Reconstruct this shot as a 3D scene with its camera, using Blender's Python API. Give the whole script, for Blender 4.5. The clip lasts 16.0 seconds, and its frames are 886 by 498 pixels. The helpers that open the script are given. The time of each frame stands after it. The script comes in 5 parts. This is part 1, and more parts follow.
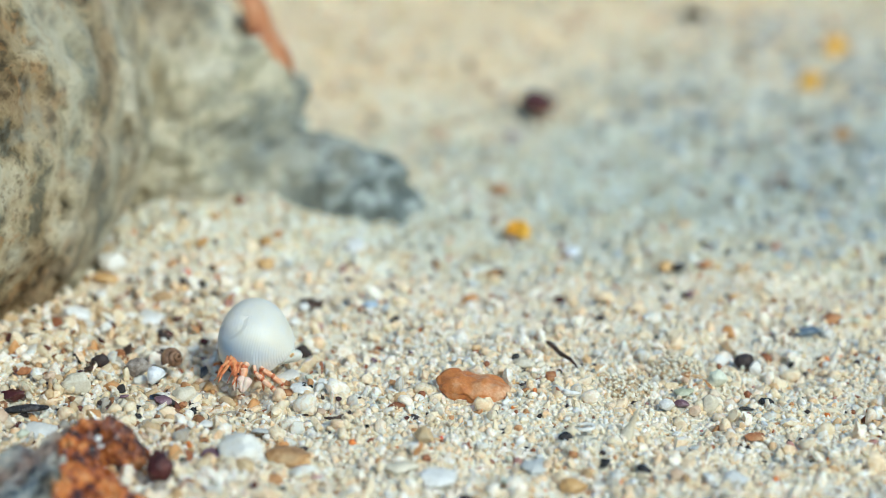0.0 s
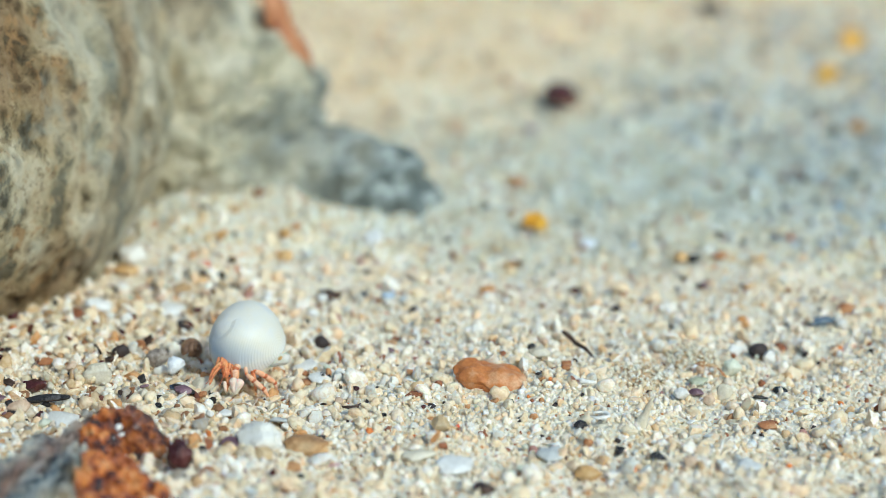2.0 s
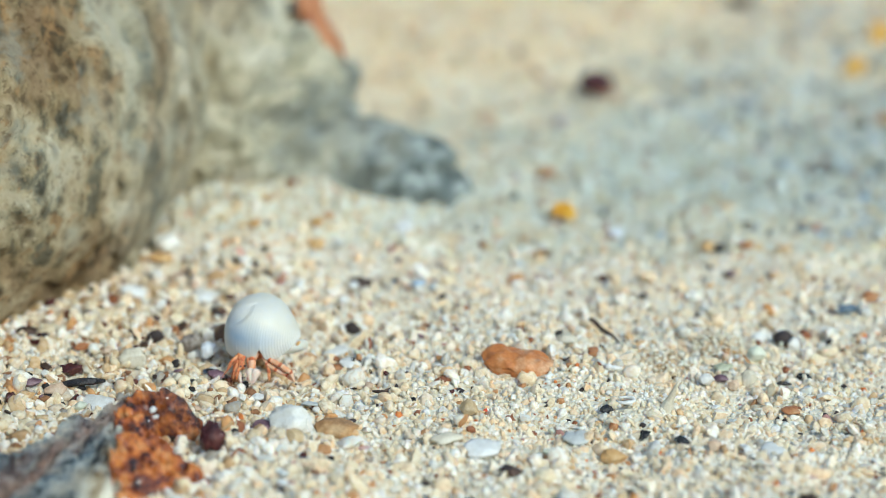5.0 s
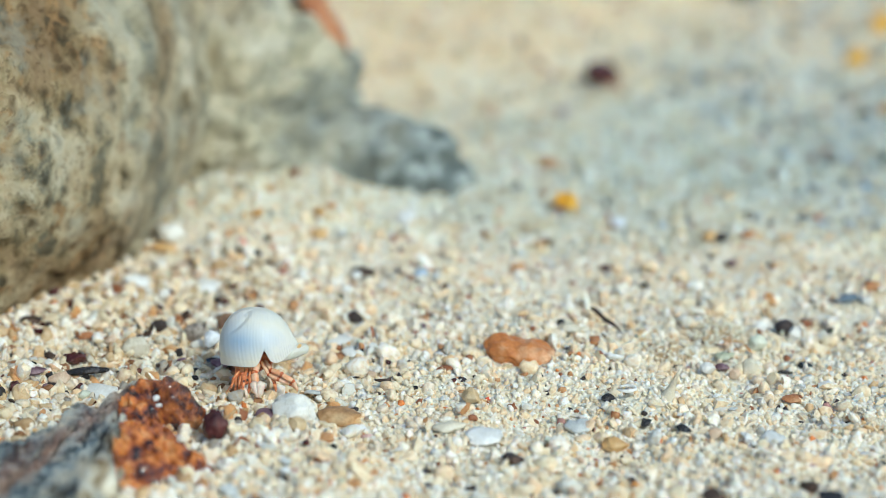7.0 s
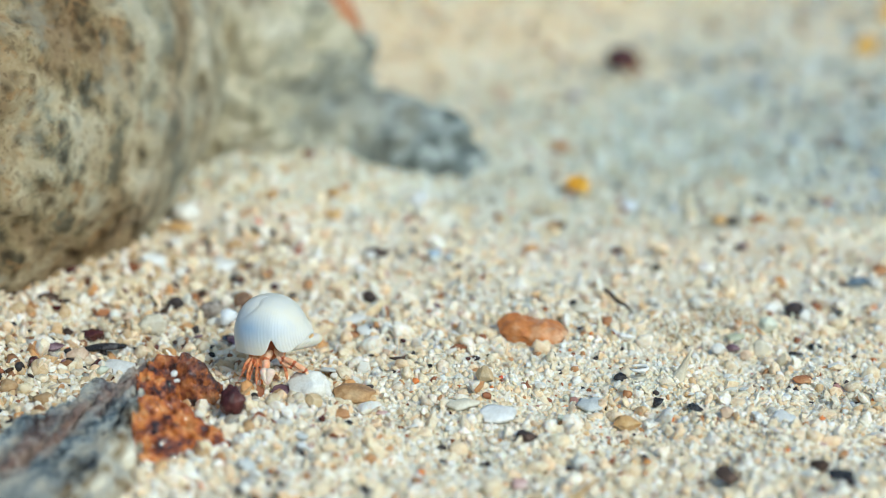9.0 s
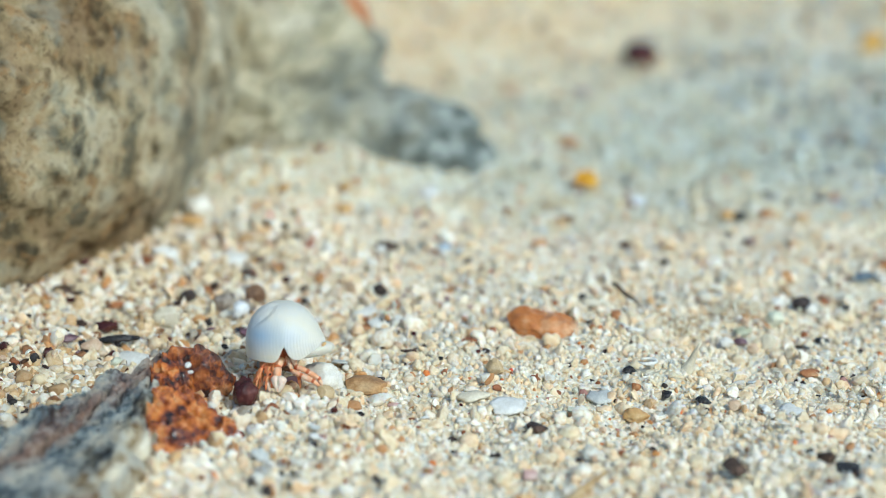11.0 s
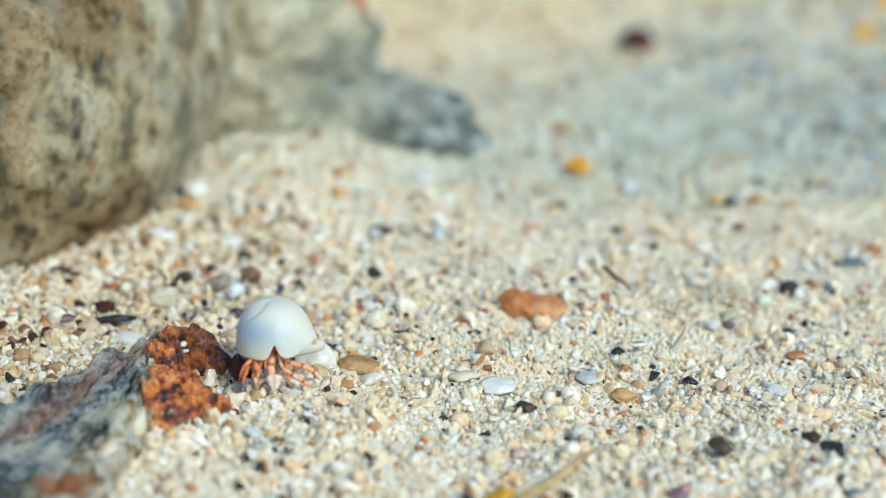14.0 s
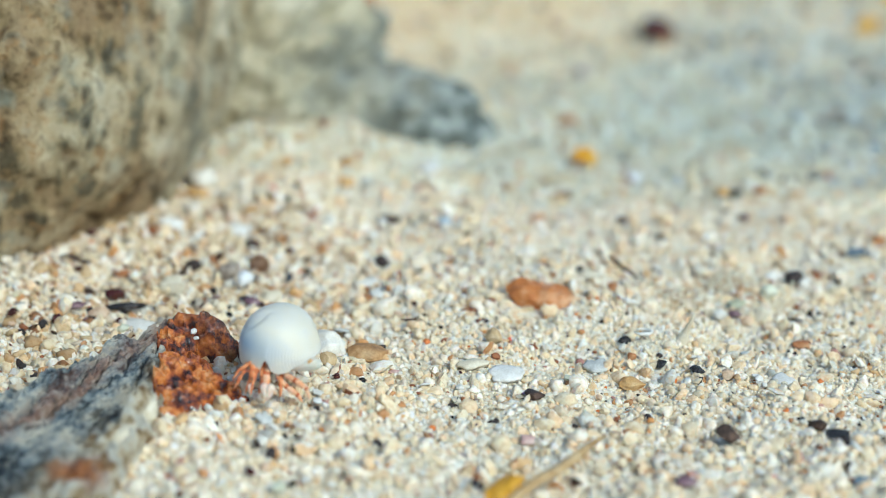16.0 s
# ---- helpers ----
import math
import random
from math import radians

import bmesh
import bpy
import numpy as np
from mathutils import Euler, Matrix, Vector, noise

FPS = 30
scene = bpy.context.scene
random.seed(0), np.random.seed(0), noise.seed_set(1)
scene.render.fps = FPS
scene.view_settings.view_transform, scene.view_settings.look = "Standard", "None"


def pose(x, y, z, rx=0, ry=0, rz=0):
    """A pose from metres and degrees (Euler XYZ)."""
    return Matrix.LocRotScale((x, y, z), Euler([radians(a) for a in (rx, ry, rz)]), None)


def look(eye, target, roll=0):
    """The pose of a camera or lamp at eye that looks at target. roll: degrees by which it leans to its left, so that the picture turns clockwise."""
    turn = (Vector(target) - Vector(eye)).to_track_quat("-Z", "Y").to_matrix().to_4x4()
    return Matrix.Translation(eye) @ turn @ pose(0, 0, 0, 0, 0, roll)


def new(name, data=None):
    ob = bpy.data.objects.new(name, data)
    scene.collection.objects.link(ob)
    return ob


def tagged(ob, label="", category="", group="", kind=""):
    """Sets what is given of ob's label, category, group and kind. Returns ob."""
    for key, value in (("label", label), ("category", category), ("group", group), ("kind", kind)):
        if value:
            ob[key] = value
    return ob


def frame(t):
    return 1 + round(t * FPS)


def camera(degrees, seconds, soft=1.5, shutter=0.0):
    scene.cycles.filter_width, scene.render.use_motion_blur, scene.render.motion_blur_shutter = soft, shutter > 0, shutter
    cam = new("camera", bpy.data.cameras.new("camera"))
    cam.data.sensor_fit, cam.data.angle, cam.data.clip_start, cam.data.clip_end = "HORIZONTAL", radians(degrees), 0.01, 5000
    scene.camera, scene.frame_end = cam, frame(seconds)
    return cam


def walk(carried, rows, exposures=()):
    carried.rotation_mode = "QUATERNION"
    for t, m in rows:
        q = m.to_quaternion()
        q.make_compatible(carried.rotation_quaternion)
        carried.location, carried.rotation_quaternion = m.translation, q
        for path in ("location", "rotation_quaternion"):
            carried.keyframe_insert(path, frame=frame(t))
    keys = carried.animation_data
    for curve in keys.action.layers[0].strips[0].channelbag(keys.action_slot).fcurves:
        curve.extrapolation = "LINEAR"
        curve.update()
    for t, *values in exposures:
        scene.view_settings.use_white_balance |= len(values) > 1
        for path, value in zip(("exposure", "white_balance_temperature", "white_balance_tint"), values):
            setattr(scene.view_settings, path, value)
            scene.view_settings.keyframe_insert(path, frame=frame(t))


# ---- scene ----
cam = camera(22, 16.0, soft=0.8)
cam.data.dof.use_dof = True
cam.data.dof.focus_distance = 0.438
cam.data.dof.aperture_fstop = 7.8
PATH = [
    (0, (-0.00560, -0.41457, 0.17500), (-0.00560, 0.00961, 0.02479), 1.06),
    (0.5, (-0.00451, -0.41623, 0.17524), (-0.00591, 0.00789, 0.02483), 0.98),
    (1, (-0.00524, -0.41745, 0.17560), (-0.00716, 0.00659, 0.02498), 0.93),
    (1.5, (-0.00555, -0.41835, 0.17584), (-0.00872, 0.00562, 0.02505), 0.83),
    (2, (-0.00436, -0.41941, 0.17538), (-0.00880, 0.00456, 0.02461), 0.72),
    (2.5, (-0.00452, -0.42073, 0.17578), (-0.01069, 0.00299, 0.02436), 0.64),
    (3, (-0.00501, -0.42240, 0.17567), (-0.01268, 0.00132, 0.02434), 0.60),
    (3.5, (-0.00433, -0.42334, 0.17577), (-0.01377, 0.00035, 0.02445), 0.55),
    (4, (-0.00422, -0.42433, 0.17654), (-0.01428, -0.00078, 0.02488), 0.58),
    (6.3, (-0.00108, -0.42905, 0.17527), (-0.01403, -0.00528, 0.02443), 0.39),
    (6.5, (-0.00197, -0.42840, 0.17552), (-0.01370, -0.00511, 0.02325), 0.49),
    (7, (-0.00224, -0.42878, 0.17603), (-0.01468, -0.00568, 0.02328), 0.45),
    (7.5, (-0.00210, -0.43103, 0.17538), (-0.01506, -0.00804, 0.02236), 0.53),
    (8, (-0.00304, -0.43248, 0.17613), (-0.01622, -0.00967, 0.02262), 0.64),
    (8.5, (-0.00356, -0.43373, 0.17618), (-0.01722, -0.01099, 0.02253), 0.74),
    (9, (-0.00467, -0.43404, 0.17561), (-0.01739, -0.01158, 0.02114), 0.85),
    (11.5, (-0.00611, -0.44020, 0.17718), (-0.01933, -0.01802, 0.02197), 1.05),
    (12, (-0.00576, -0.44175, 0.17764), (-0.01811, -0.01957, 0.02235), 1.19),
    (12.5, (-0.00708, -0.44202, 0.17689), (-0.01950, -0.01990, 0.02146), 1.27),
    (13, (-0.00765, -0.44250, 0.17643), (-0.02017, -0.02044, 0.02084), 1.25),
    (13.5, (-0.00560, -0.44391, 0.17649), (-0.01877, -0.02186, 0.02094), 1.20),
    (14, (-0.00441, -0.44551, 0.17685), (-0.01753, -0.02373, 0.02053), 1.25),
    (14.5, (-0.00375, -0.44642, 0.17866), (-0.01573, -0.02484, 0.02176), 1.31),
    (15, (-0.00331, -0.44818, 0.17795), (-0.01578, -0.02655, 0.02120), 1.29),
    (15.5, (-0.00449, -0.44857, 0.17747), (-0.01717, -0.02697, 0.02066), 1.31),
    (16, (-0.00659, -0.44852, 0.17683), (-0.01906, -0.02714, 0.01938), 1.47),
]
walk(cam, [(t, look(eye, target, roll)) for t, eye, target, roll in PATH], [(0, 0.06, 5640, -6), (16, 0.06, 5640, -6)])

# ---- light ----
world = bpy.data.worlds.new("sky")
scene.world = world
world.use_nodes = True
wn = world.node_tree
sky = wn.nodes.new("ShaderNodeTexSky")
sky.sky_type = "NISHITA"
sky.sun_disc = False
sky.air_density, sky.dust_density = 1.0, 1.8
SUN_ELEVATION, SUN_AZIMUTH = 42.0, 140.0
sky.sun_elevation = radians(SUN_ELEVATION)
sky.sun_rotation = radians(SUN_AZIMUTH)
wn.links.new(sky.outputs[0], wn.nodes["Background"].inputs[0])
wn.nodes["Background"].inputs[1].default_value = 0.14
sun = new("sun", bpy.data.lights.new("sun", "SUN"))
sun.data.energy = 1.9
sun.data.angle = radians(8)
sun.data.color = (1.0, 0.94, 0.85)
_e, _a = radians(SUN_ELEVATION), radians(SUN_AZIMUTH)
sun.matrix_world = look((math.sin(_a) * math.cos(_e), math.cos(_a) * math.cos(_e), math.sin(_e)), (0, 0, 0))

# ---- materials ----


class Nodes:
    """A small builder for node materials."""

    def __init__(self, name, rough=0.6, specular=0.4):
        self.mat = bpy.data.materials.new(name)
        self.mat.use_nodes = True
        self.tree = self.mat.node_tree
        self.bsdf = self.tree.nodes["Principled BSDF"]
        self.bsdf.inputs["Roughness"].default_value = rough
        self.bsdf.inputs["Specular IOR Level"].default_value = specular
        self.where = self.tree.nodes.new("ShaderNodeTexCoord").outputs["Object"]

    def link(self, a, b):
        self.tree.links.new(a, b)
        return self

    def noise(self, scale, detail=4.0, rough=0.6, stretch=None):
        n = self.tree.nodes.new("ShaderNodeTexNoise")
        n.inputs["Scale"].default_value, n.inputs["Detail"].default_value, n.inputs["Roughness"].default_value = scale, detail, rough
        self.link(self.stretched(stretch), n.inputs["Vector"])
        return n.outputs["Fac"]

    def stretched(self, stretch):
        if not stretch:
            return self.where
        m = self.tree.nodes.new("ShaderNodeMapping")
        m.inputs["Scale"].default_value = stretch
        self.link(self.where, m.inputs["Vector"])
        return m.outputs[0]

    def voronoi(self, scale, out="Distance", stretch=None):
        n = self.tree.nodes.new("ShaderNodeTexVoronoi")
        n.inputs["Scale"].default_value = scale
        self.link(self.stretched(stretch), n.inputs["Vector"])
        return n.outputs[out]

    def ramp(self, fac, stops, constant=False):
        n = self.tree.nodes.new("ShaderNodeValToRGB")
        n.color_ramp.interpolation = "CONSTANT" if constant else "LINEAR"
        e = n.color_ramp.elements
        while len(e) < len(stops):
            e.new(0.5)
        for el, (p, c) in zip(e, stops):
            el.position, el.color = p, (*c, 1)
        self.link(fac, n.inputs["Fac"])
        return n.outputs["Color"]

    def mix(self, fac, a, b, mode="MIX"):
        n = self.tree.nodes.new("ShaderNodeMix")
        n.data_type, n.blend_type = "RGBA", mode
        for socket, v in ((n.inputs["Factor"], fac), (n.inputs["A"], a), (n.inputs["B"], b)):
            if isinstance(v, tuple):
                socket.default_value = (*v, 1)
            elif isinstance(v, (int, float)):
                socket.default_value = v
            else:
                self.link(v, socket)
        return n.outputs["Result"]

    def island(self):
        return self.tree.nodes.new("ShaderNodeNewGeometry").outputs["Random Per Island"]

    def each(self):
        return self.tree.nodes.new("ShaderNodeObjectInfo").outputs["Random"]

    def colour(self, c):
        if isinstance(c, tuple):
            self.bsdf.inputs["Base Color"].default_value = (*c, 1)
        else:
            self.link(c, self.bsdf.inputs["Base Color"])
        return self

    def bump(self, height, strength, distance):
        n = self.tree.nodes.new("ShaderNodeBump")
        n.inputs["Strength"].default_value, n.inputs["Distance"].default_value = strength, distance
        self.link(height, n.inputs["Height"])
        self.link(n.outputs[0], self.bsdf.inputs["Normal"])
        return self

    def soft_inside(self, weight, radius, scale):
        self.bsdf.inputs["Subsurface Weight"].default_value = weight
        self.bsdf.inputs["Subsurface Radius"].default_value = radius
        self.bsdf.inputs["Subsurface Scale"].default_value = scale
        return self


GRAIN_STOPS = [
    (0.0, (0.75, 0.69, 0.53)), (0.17, (0.85, 0.82, 0.72)), (0.31, (0.80, 0.69, 0.50)), (0.42, (0.85, 0.83, 0.75)),
    (0.54, (0.79, 0.72, 0.54)), (0.63, (0.72, 0.66, 0.54)), (0.69, (0.87, 0.86, 0.81)), (0.82, (0.80, 0.65, 0.45)),
    (0.88, (0.68, 0.51, 0.30)), (0.905, (0.66, 0.68, 0.64)), (0.950, (0.50, 0.29, 0.14)), (0.968, (0.28, 0.12, 0.06)), (0.979, (0.05, 0.04, 0.04)),
    (0.989, (0.66, 0.24, 0.07)), (0.995, (0.44, 0.25, 0.22)),
]


# the cool stop paints shaded sand, the warm stop sunlit sand
SUN_SHADE_TINTS = [(0.34, (0.74, 0.83, 0.88)), (0.46, (0.94, 0.95, 0.92)), (0.58, (1.08, 0.98, 0.84))]


def sun_shade_tint(n):
    """Sunlight and shade painted into the sand: warm higher up the beach, cool beside it."""
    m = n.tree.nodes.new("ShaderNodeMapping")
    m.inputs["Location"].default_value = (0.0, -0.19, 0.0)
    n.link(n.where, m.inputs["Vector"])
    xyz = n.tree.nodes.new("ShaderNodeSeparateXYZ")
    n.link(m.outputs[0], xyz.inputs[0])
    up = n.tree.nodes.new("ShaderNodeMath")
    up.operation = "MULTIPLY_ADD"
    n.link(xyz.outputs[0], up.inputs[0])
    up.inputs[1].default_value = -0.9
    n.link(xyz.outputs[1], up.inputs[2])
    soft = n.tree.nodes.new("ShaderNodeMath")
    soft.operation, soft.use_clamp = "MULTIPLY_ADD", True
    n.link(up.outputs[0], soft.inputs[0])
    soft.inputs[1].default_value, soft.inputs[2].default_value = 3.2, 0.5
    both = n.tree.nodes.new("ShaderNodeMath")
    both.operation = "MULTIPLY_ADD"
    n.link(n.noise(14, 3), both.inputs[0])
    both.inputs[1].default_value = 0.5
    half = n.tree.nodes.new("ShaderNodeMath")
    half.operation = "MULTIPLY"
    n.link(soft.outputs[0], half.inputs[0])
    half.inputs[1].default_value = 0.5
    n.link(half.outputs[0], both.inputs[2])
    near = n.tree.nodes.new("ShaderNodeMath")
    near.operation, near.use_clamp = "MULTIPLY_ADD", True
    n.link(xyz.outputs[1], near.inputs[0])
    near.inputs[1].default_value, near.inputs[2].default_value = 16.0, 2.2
    close = n.mix(near.outputs[0], (0.98, 0.97, 0.93), n.ramp(both.outputs[0], SUN_SHADE_TINTS))
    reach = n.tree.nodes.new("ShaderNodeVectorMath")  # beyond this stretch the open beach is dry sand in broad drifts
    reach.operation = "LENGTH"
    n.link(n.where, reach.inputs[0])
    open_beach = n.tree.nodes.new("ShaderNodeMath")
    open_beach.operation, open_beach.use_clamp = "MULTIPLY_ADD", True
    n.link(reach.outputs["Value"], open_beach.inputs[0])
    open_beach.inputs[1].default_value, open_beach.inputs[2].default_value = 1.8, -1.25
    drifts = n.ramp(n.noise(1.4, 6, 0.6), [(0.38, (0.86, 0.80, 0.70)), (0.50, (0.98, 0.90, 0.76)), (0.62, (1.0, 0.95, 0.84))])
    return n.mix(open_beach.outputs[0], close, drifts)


BROWN_STOPS = [
    (0.0, (0.62, 0.46, 0.27)), (0.20, (0.74, 0.62, 0.42)), (0.38, (0.50, 0.33, 0.17)), (0.52, (0.66, 0.56, 0.42)), (0.62, (0.30, 0.15, 0.07)),
    (0.72, (0.44, 0.40, 0.34)), (0.82, (0.66, 0.36, 0.15)), (0.90, (0.16, 0.06, 0.04)), (0.95, (0.04, 0.035, 0.035)),
]

GREY_STOPS = [(0.0, (0.52, 0.56, 0.58)), (0.25, (0.66, 0.68, 0.66)), (0.5, (0.38, 0.44, 0.48)), (0.64, (0.50, 0.44, 0.36)), (0.76, (0.18, 0.22, 0.27)), (0.90, (0.07, 0.07, 0.08))]


def sand_grain_material(name, stops, patchy=False):
    n = Nodes(name, 0.62, 0.3)
    base = n.ramp(n.island(), stops, constant=True)
    worn = n.mix(n.ramp(n.noise(1100, 5), [(0.46, (0, 0, 0)), (0.58, (0.5, 0.5, 0.5))]), base, (0.78, 0.64, 0.44), "MULTIPLY")
    if patchy:  # sunlit warmth and shaded coolness painted into the grain colour
        worn = n.mix(1.0, worn, sun_shade_tint(n), "MULTIPLY")
    n.colour(worn)
    n.soft_inside(0.35, (1.0, 0.80, 0.55), 0.0006)
    n.bump(n.noise(2400, 4), 0.6, 0.00025)
    return n.mat


def ground_material():
    n = Nodes("fine_coral_sand", 0.75, 0.3)
    cells = n.voronoi(900, "Color")
    specks = n.ramp(cells, [(0.0, (0.50, 0.39, 0.26)), (0.15, (0.74, 0.66, 0.50)), (0.55, (0.82, 0.76, 0.62)), (1.0, (0.86, 0.83, 0.76))])
    # the same painted sun and shade multiply the ground colour
    n.colour(n.mix(1.0, specks, sun_shade_tint(n), "MULTIPLY"))
    n.bump(n.voronoi(900), 0.7, 0.0008)
    return n.mat


def stone_material(name, dark, mid, light, scale=260, rough=0.55, specular=0.4, relief=0.00025):
    """Small stones: blotches from dark to light, fine grain over them, each stone a little different."""
    n = Nodes(name, rough, specular)
    broad = n.ramp(n.noise(scale, 6, 0.65), [(0.3, dark), (0.5, mid), (0.7, light)])
    fine = n.ramp(n.noise(scale * 8, 5, 0.7), [(0.3, (0.86, 0.84, 0.81)), (0.62, (1.0, 1.0, 1.0))])
    own = n.ramp(n.each(), [(0.0, (0.88, 0.87, 0.85)), (1.0, (1.0, 1.0, 1.0))])
    n.colour(n.mix(1.0, n.mix(1.0, broad, fine, "MULTIPLY"), own, "MULTIPLY"))
    n.bump(n.noise(scale * 6, 6, 0.7), 0.7, relief)
    return n.mat


def boulder_material():
    """Weathered beach rock: an ochre porous buttress, a paler shoulder and dark blue-grey mottling on its low foot."""
    n = Nodes("weathered_beach_rock", 0.85, 0.2)

    def math_node(kind, *values):
        m = n.tree.nodes.new("ShaderNodeMath")
        m.operation = kind
        for socket, v in zip(m.inputs, values):
            if isinstance(v, (int, float)):
                socket.default_value = v
            else:
                n.link(v, socket)
        return m.outputs[0]

    xyz = n.tree.nodes.new("ShaderNodeSeparateXYZ")
    n.link(n.where, xyz.inputs[0])
    ochre = n.ramp(n.noise(30, 6, 0.66), [(0.36, (0.23, 0.150, 0.078)), (0.46, (0.345, 0.255, 0.140)), (0.53, (0.47, 0.38, 0.235)), (0.64, (0.535, 0.475, 0.340))])
    stains = n.ramp(n.noise(120, 6, 0.62, (1.0, 1.0, 0.7)), [(0.39, (0.22, 0.25, 0.27)), (0.45, (0.68, 0.67, 0.60)), (0.53, (1.0, 1.0, 1.0))])
    rusty = n.ramp(n.noise(210, 5, 0.6), [(0.56, (0, 0, 0)), (0.64, (0.7, 0.7, 0.7))])
    pores = n.ramp(n.voronoi(215, stretch=(1.0, 1.0, 0.75)), [(0.10, (0.20, 0.18, 0.16)), (0.42, (1, 1, 1))])
    specks = n.ramp(n.noise(560, 4, 0.6), [(0.38, (0.22, 0.17, 0.13)), (0.45, (1, 1, 1))])
    porous = n.mix(rusty, n.mix(0.85, ochre, stains, "MULTIPLY"), (0.34, 0.20, 0.085))
    porous = n.mix(0.5, n.mix(0.8, porous, pores, "MULTIPLY"), specks, "MULTIPLY")
    greyish = n.ramp(n.noise(64, 5, 0.6), [(0.54, (0, 0, 0)), (0.62, (0.4, 0.4, 0.4))])
    porous = n.mix(greyish, porous, (0.29, 0.31, 0.26))
    pale = n.ramp(n.noise(55, 6, 0.62), [(0.38, (0.32, 0.31, 0.25)), (0.45, (0.46, 0.42, 0.30)), (0.51, (0.59, 0.53, 0.375)), (0.60, (0.65, 0.60, 0.465))])
    pale = n.mix(0.45, pale, stains, "MULTIPLY")
    across = math_node("MULTIPLY_ADD", n.noise(34, 5), 0.050, xyz.outputs[0])
    shoulder = n.ramp(math_node("ADD", across, 0.20), [(0.0, (0, 0, 0)), (0.136, (0, 0, 0)), (0.162, (1, 1, 1))])
    col = n.mix(shoulder, porous, pale)
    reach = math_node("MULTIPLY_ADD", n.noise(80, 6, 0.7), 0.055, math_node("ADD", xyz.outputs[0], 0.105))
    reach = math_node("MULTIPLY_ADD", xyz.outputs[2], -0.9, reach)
    foot_mask = n.ramp(reach, [(0.0, (0, 0, 0)), (0.055, (0, 0, 0)), (0.078, (0.48, 0.48, 0.48)), (0.098, (0.82, 0.82, 0.82))])
    foot_mottle = n.ramp(n.noise(190, 6, 0.66), [(0.40, (0.03, 0.045, 0.05)), (0.48, (0.105, 0.135, 0.14)), (0.55, (0.23, 0.27, 0.27)), (0.63, (0.44, 0.49, 0.48))])
    n.colour(n.mix(foot_mask, col, foot_mottle))
    n.bump(n.noise(300, 7, 0.65), 0.8, 0.0016)
    return n.mat


def drift_material():
    """Blue-grey weathered reef piece with long cracks, a cream outer edge and rusty streaks along a furrow."""
    n = Nodes("grey_weathered_reef_piece", 0.65, 0.35)

    def math_node(kind, *values):
        m = n.tree.nodes.new("ShaderNodeMath")
        m.operation = kind
        for socket, v in zip(m.inputs, values):
            if isinstance(v, (int, float)):
                socket.default_value = v
            else:
                n.link(v, socket)
        return m.outputs[0]

    xyz = n.tree.nodes.new("ShaderNodeSeparateXYZ")
    n.link(n.where, xyz.inputs[0])
    x, y = xyz.outputs[0], xyz.outputs[1]
    grey = n.ramp(n.noise(130, 9, 0.72, (0.5, 1.0, 1.0)), [(0.41, (0.022, 0.028, 0.034)), (0.465, (0.11, 0.14, 0.16)), (0.505, (0.30, 0.35, 0.37)), (0.54, (0.56, 0.58, 0.54)), (0.59, (0.78, 0.73, 0.60))])
    cracks = n.ramp(n.noise(700, 5, 0.65, (0.30, 1.0, 1.0)), [(0.38, (0.12, 0.12, 0.13)), (0.45, (1, 1, 1))])
    grey = n.mix(0.8, grey, cracks, "MULTIPLY")
    knobs = n.ramp(n.voronoi(560, stretch=(0.7, 1.0, 1.0)), [(0.12, (0.7, 0.7, 0.7)), (0.42, (0, 0, 0))])
    grey = n.mix(knobs, grey, (0.62, 0.61, 0.54))
    furrow = math_node("ABSOLUTE", math_node("ADD", math_node("MULTIPLY_ADD", n.noise(120, 4), 0.008, y), 0.0026))
    rust = n.ramp(furrow, [(0.0, (0.8, 0.8, 0.8)), (0.0006, (0.65, 0.65, 0.65)), (0.0015, (0, 0, 0))])
    grey = n.mix(rust, grey, n.ramp(n.noise(420, 5), [(0.40, (0.16, 0.06, 0.035)), (0.52, (0.42, 0.20, 0.12)), (0.62, (0.62, 0.44, 0.34))]))
    rim = math_node("MULTIPLY_ADD", x, -0.22, math_node("MULTIPLY_ADD", n.noise(230, 5), 0.009, y))
    cream = n.ramp(math_node("ADD", rim, 0.01), [(0.0, (0, 0, 0)), (0.0108, (0, 0, 0)), (0.0130, (0.95, 0.95, 0.95))])
    edge = n.ramp(n.noise(260, 6, 0.65), [(0.39, (0.26, 0.14, 0.06)), (0.45, (0.52, 0.37, 0.19)), (0.50, (0.82, 0.70, 0.48)), (0.56, (0.92, 0.87, 0.74))])
    col = n.mix(cream, grey, edge)
    spot = n.tree.nodes.new("ShaderNodeVectorMath")
    spot.operation = "DISTANCE"
    n.link(n.where, spot.inputs[0])
    spot.inputs[1].default_value = (0.0575, 0.0150, 0.0035)
    patch = n.ramp(math_node("MULTIPLY_ADD", n.noise(500, 4), 0.003, spot.outputs["Value"]), [(0.0, (0.9, 0.9, 0.9)), (0.0050, (0.9, 0.9, 0.9)), (0.0062, (0, 0, 0))])
    n.colour(n.mix(patch, col, n.ramp(n.noise(380, 5), [(0.42, (0.34, 0.09, 0.02)), (0.56, (0.66, 0.24, 0.06))])))
    height = math_node("MULTIPLY_ADD", n.voronoi(780, stretch=(0.6, 1.0, 1.0)), -0.35, n.noise(620, 7, 0.68, (0.45, 1.0, 1.0)))
    n.bump(height, 1.0, 0.0034)
    return n.mat


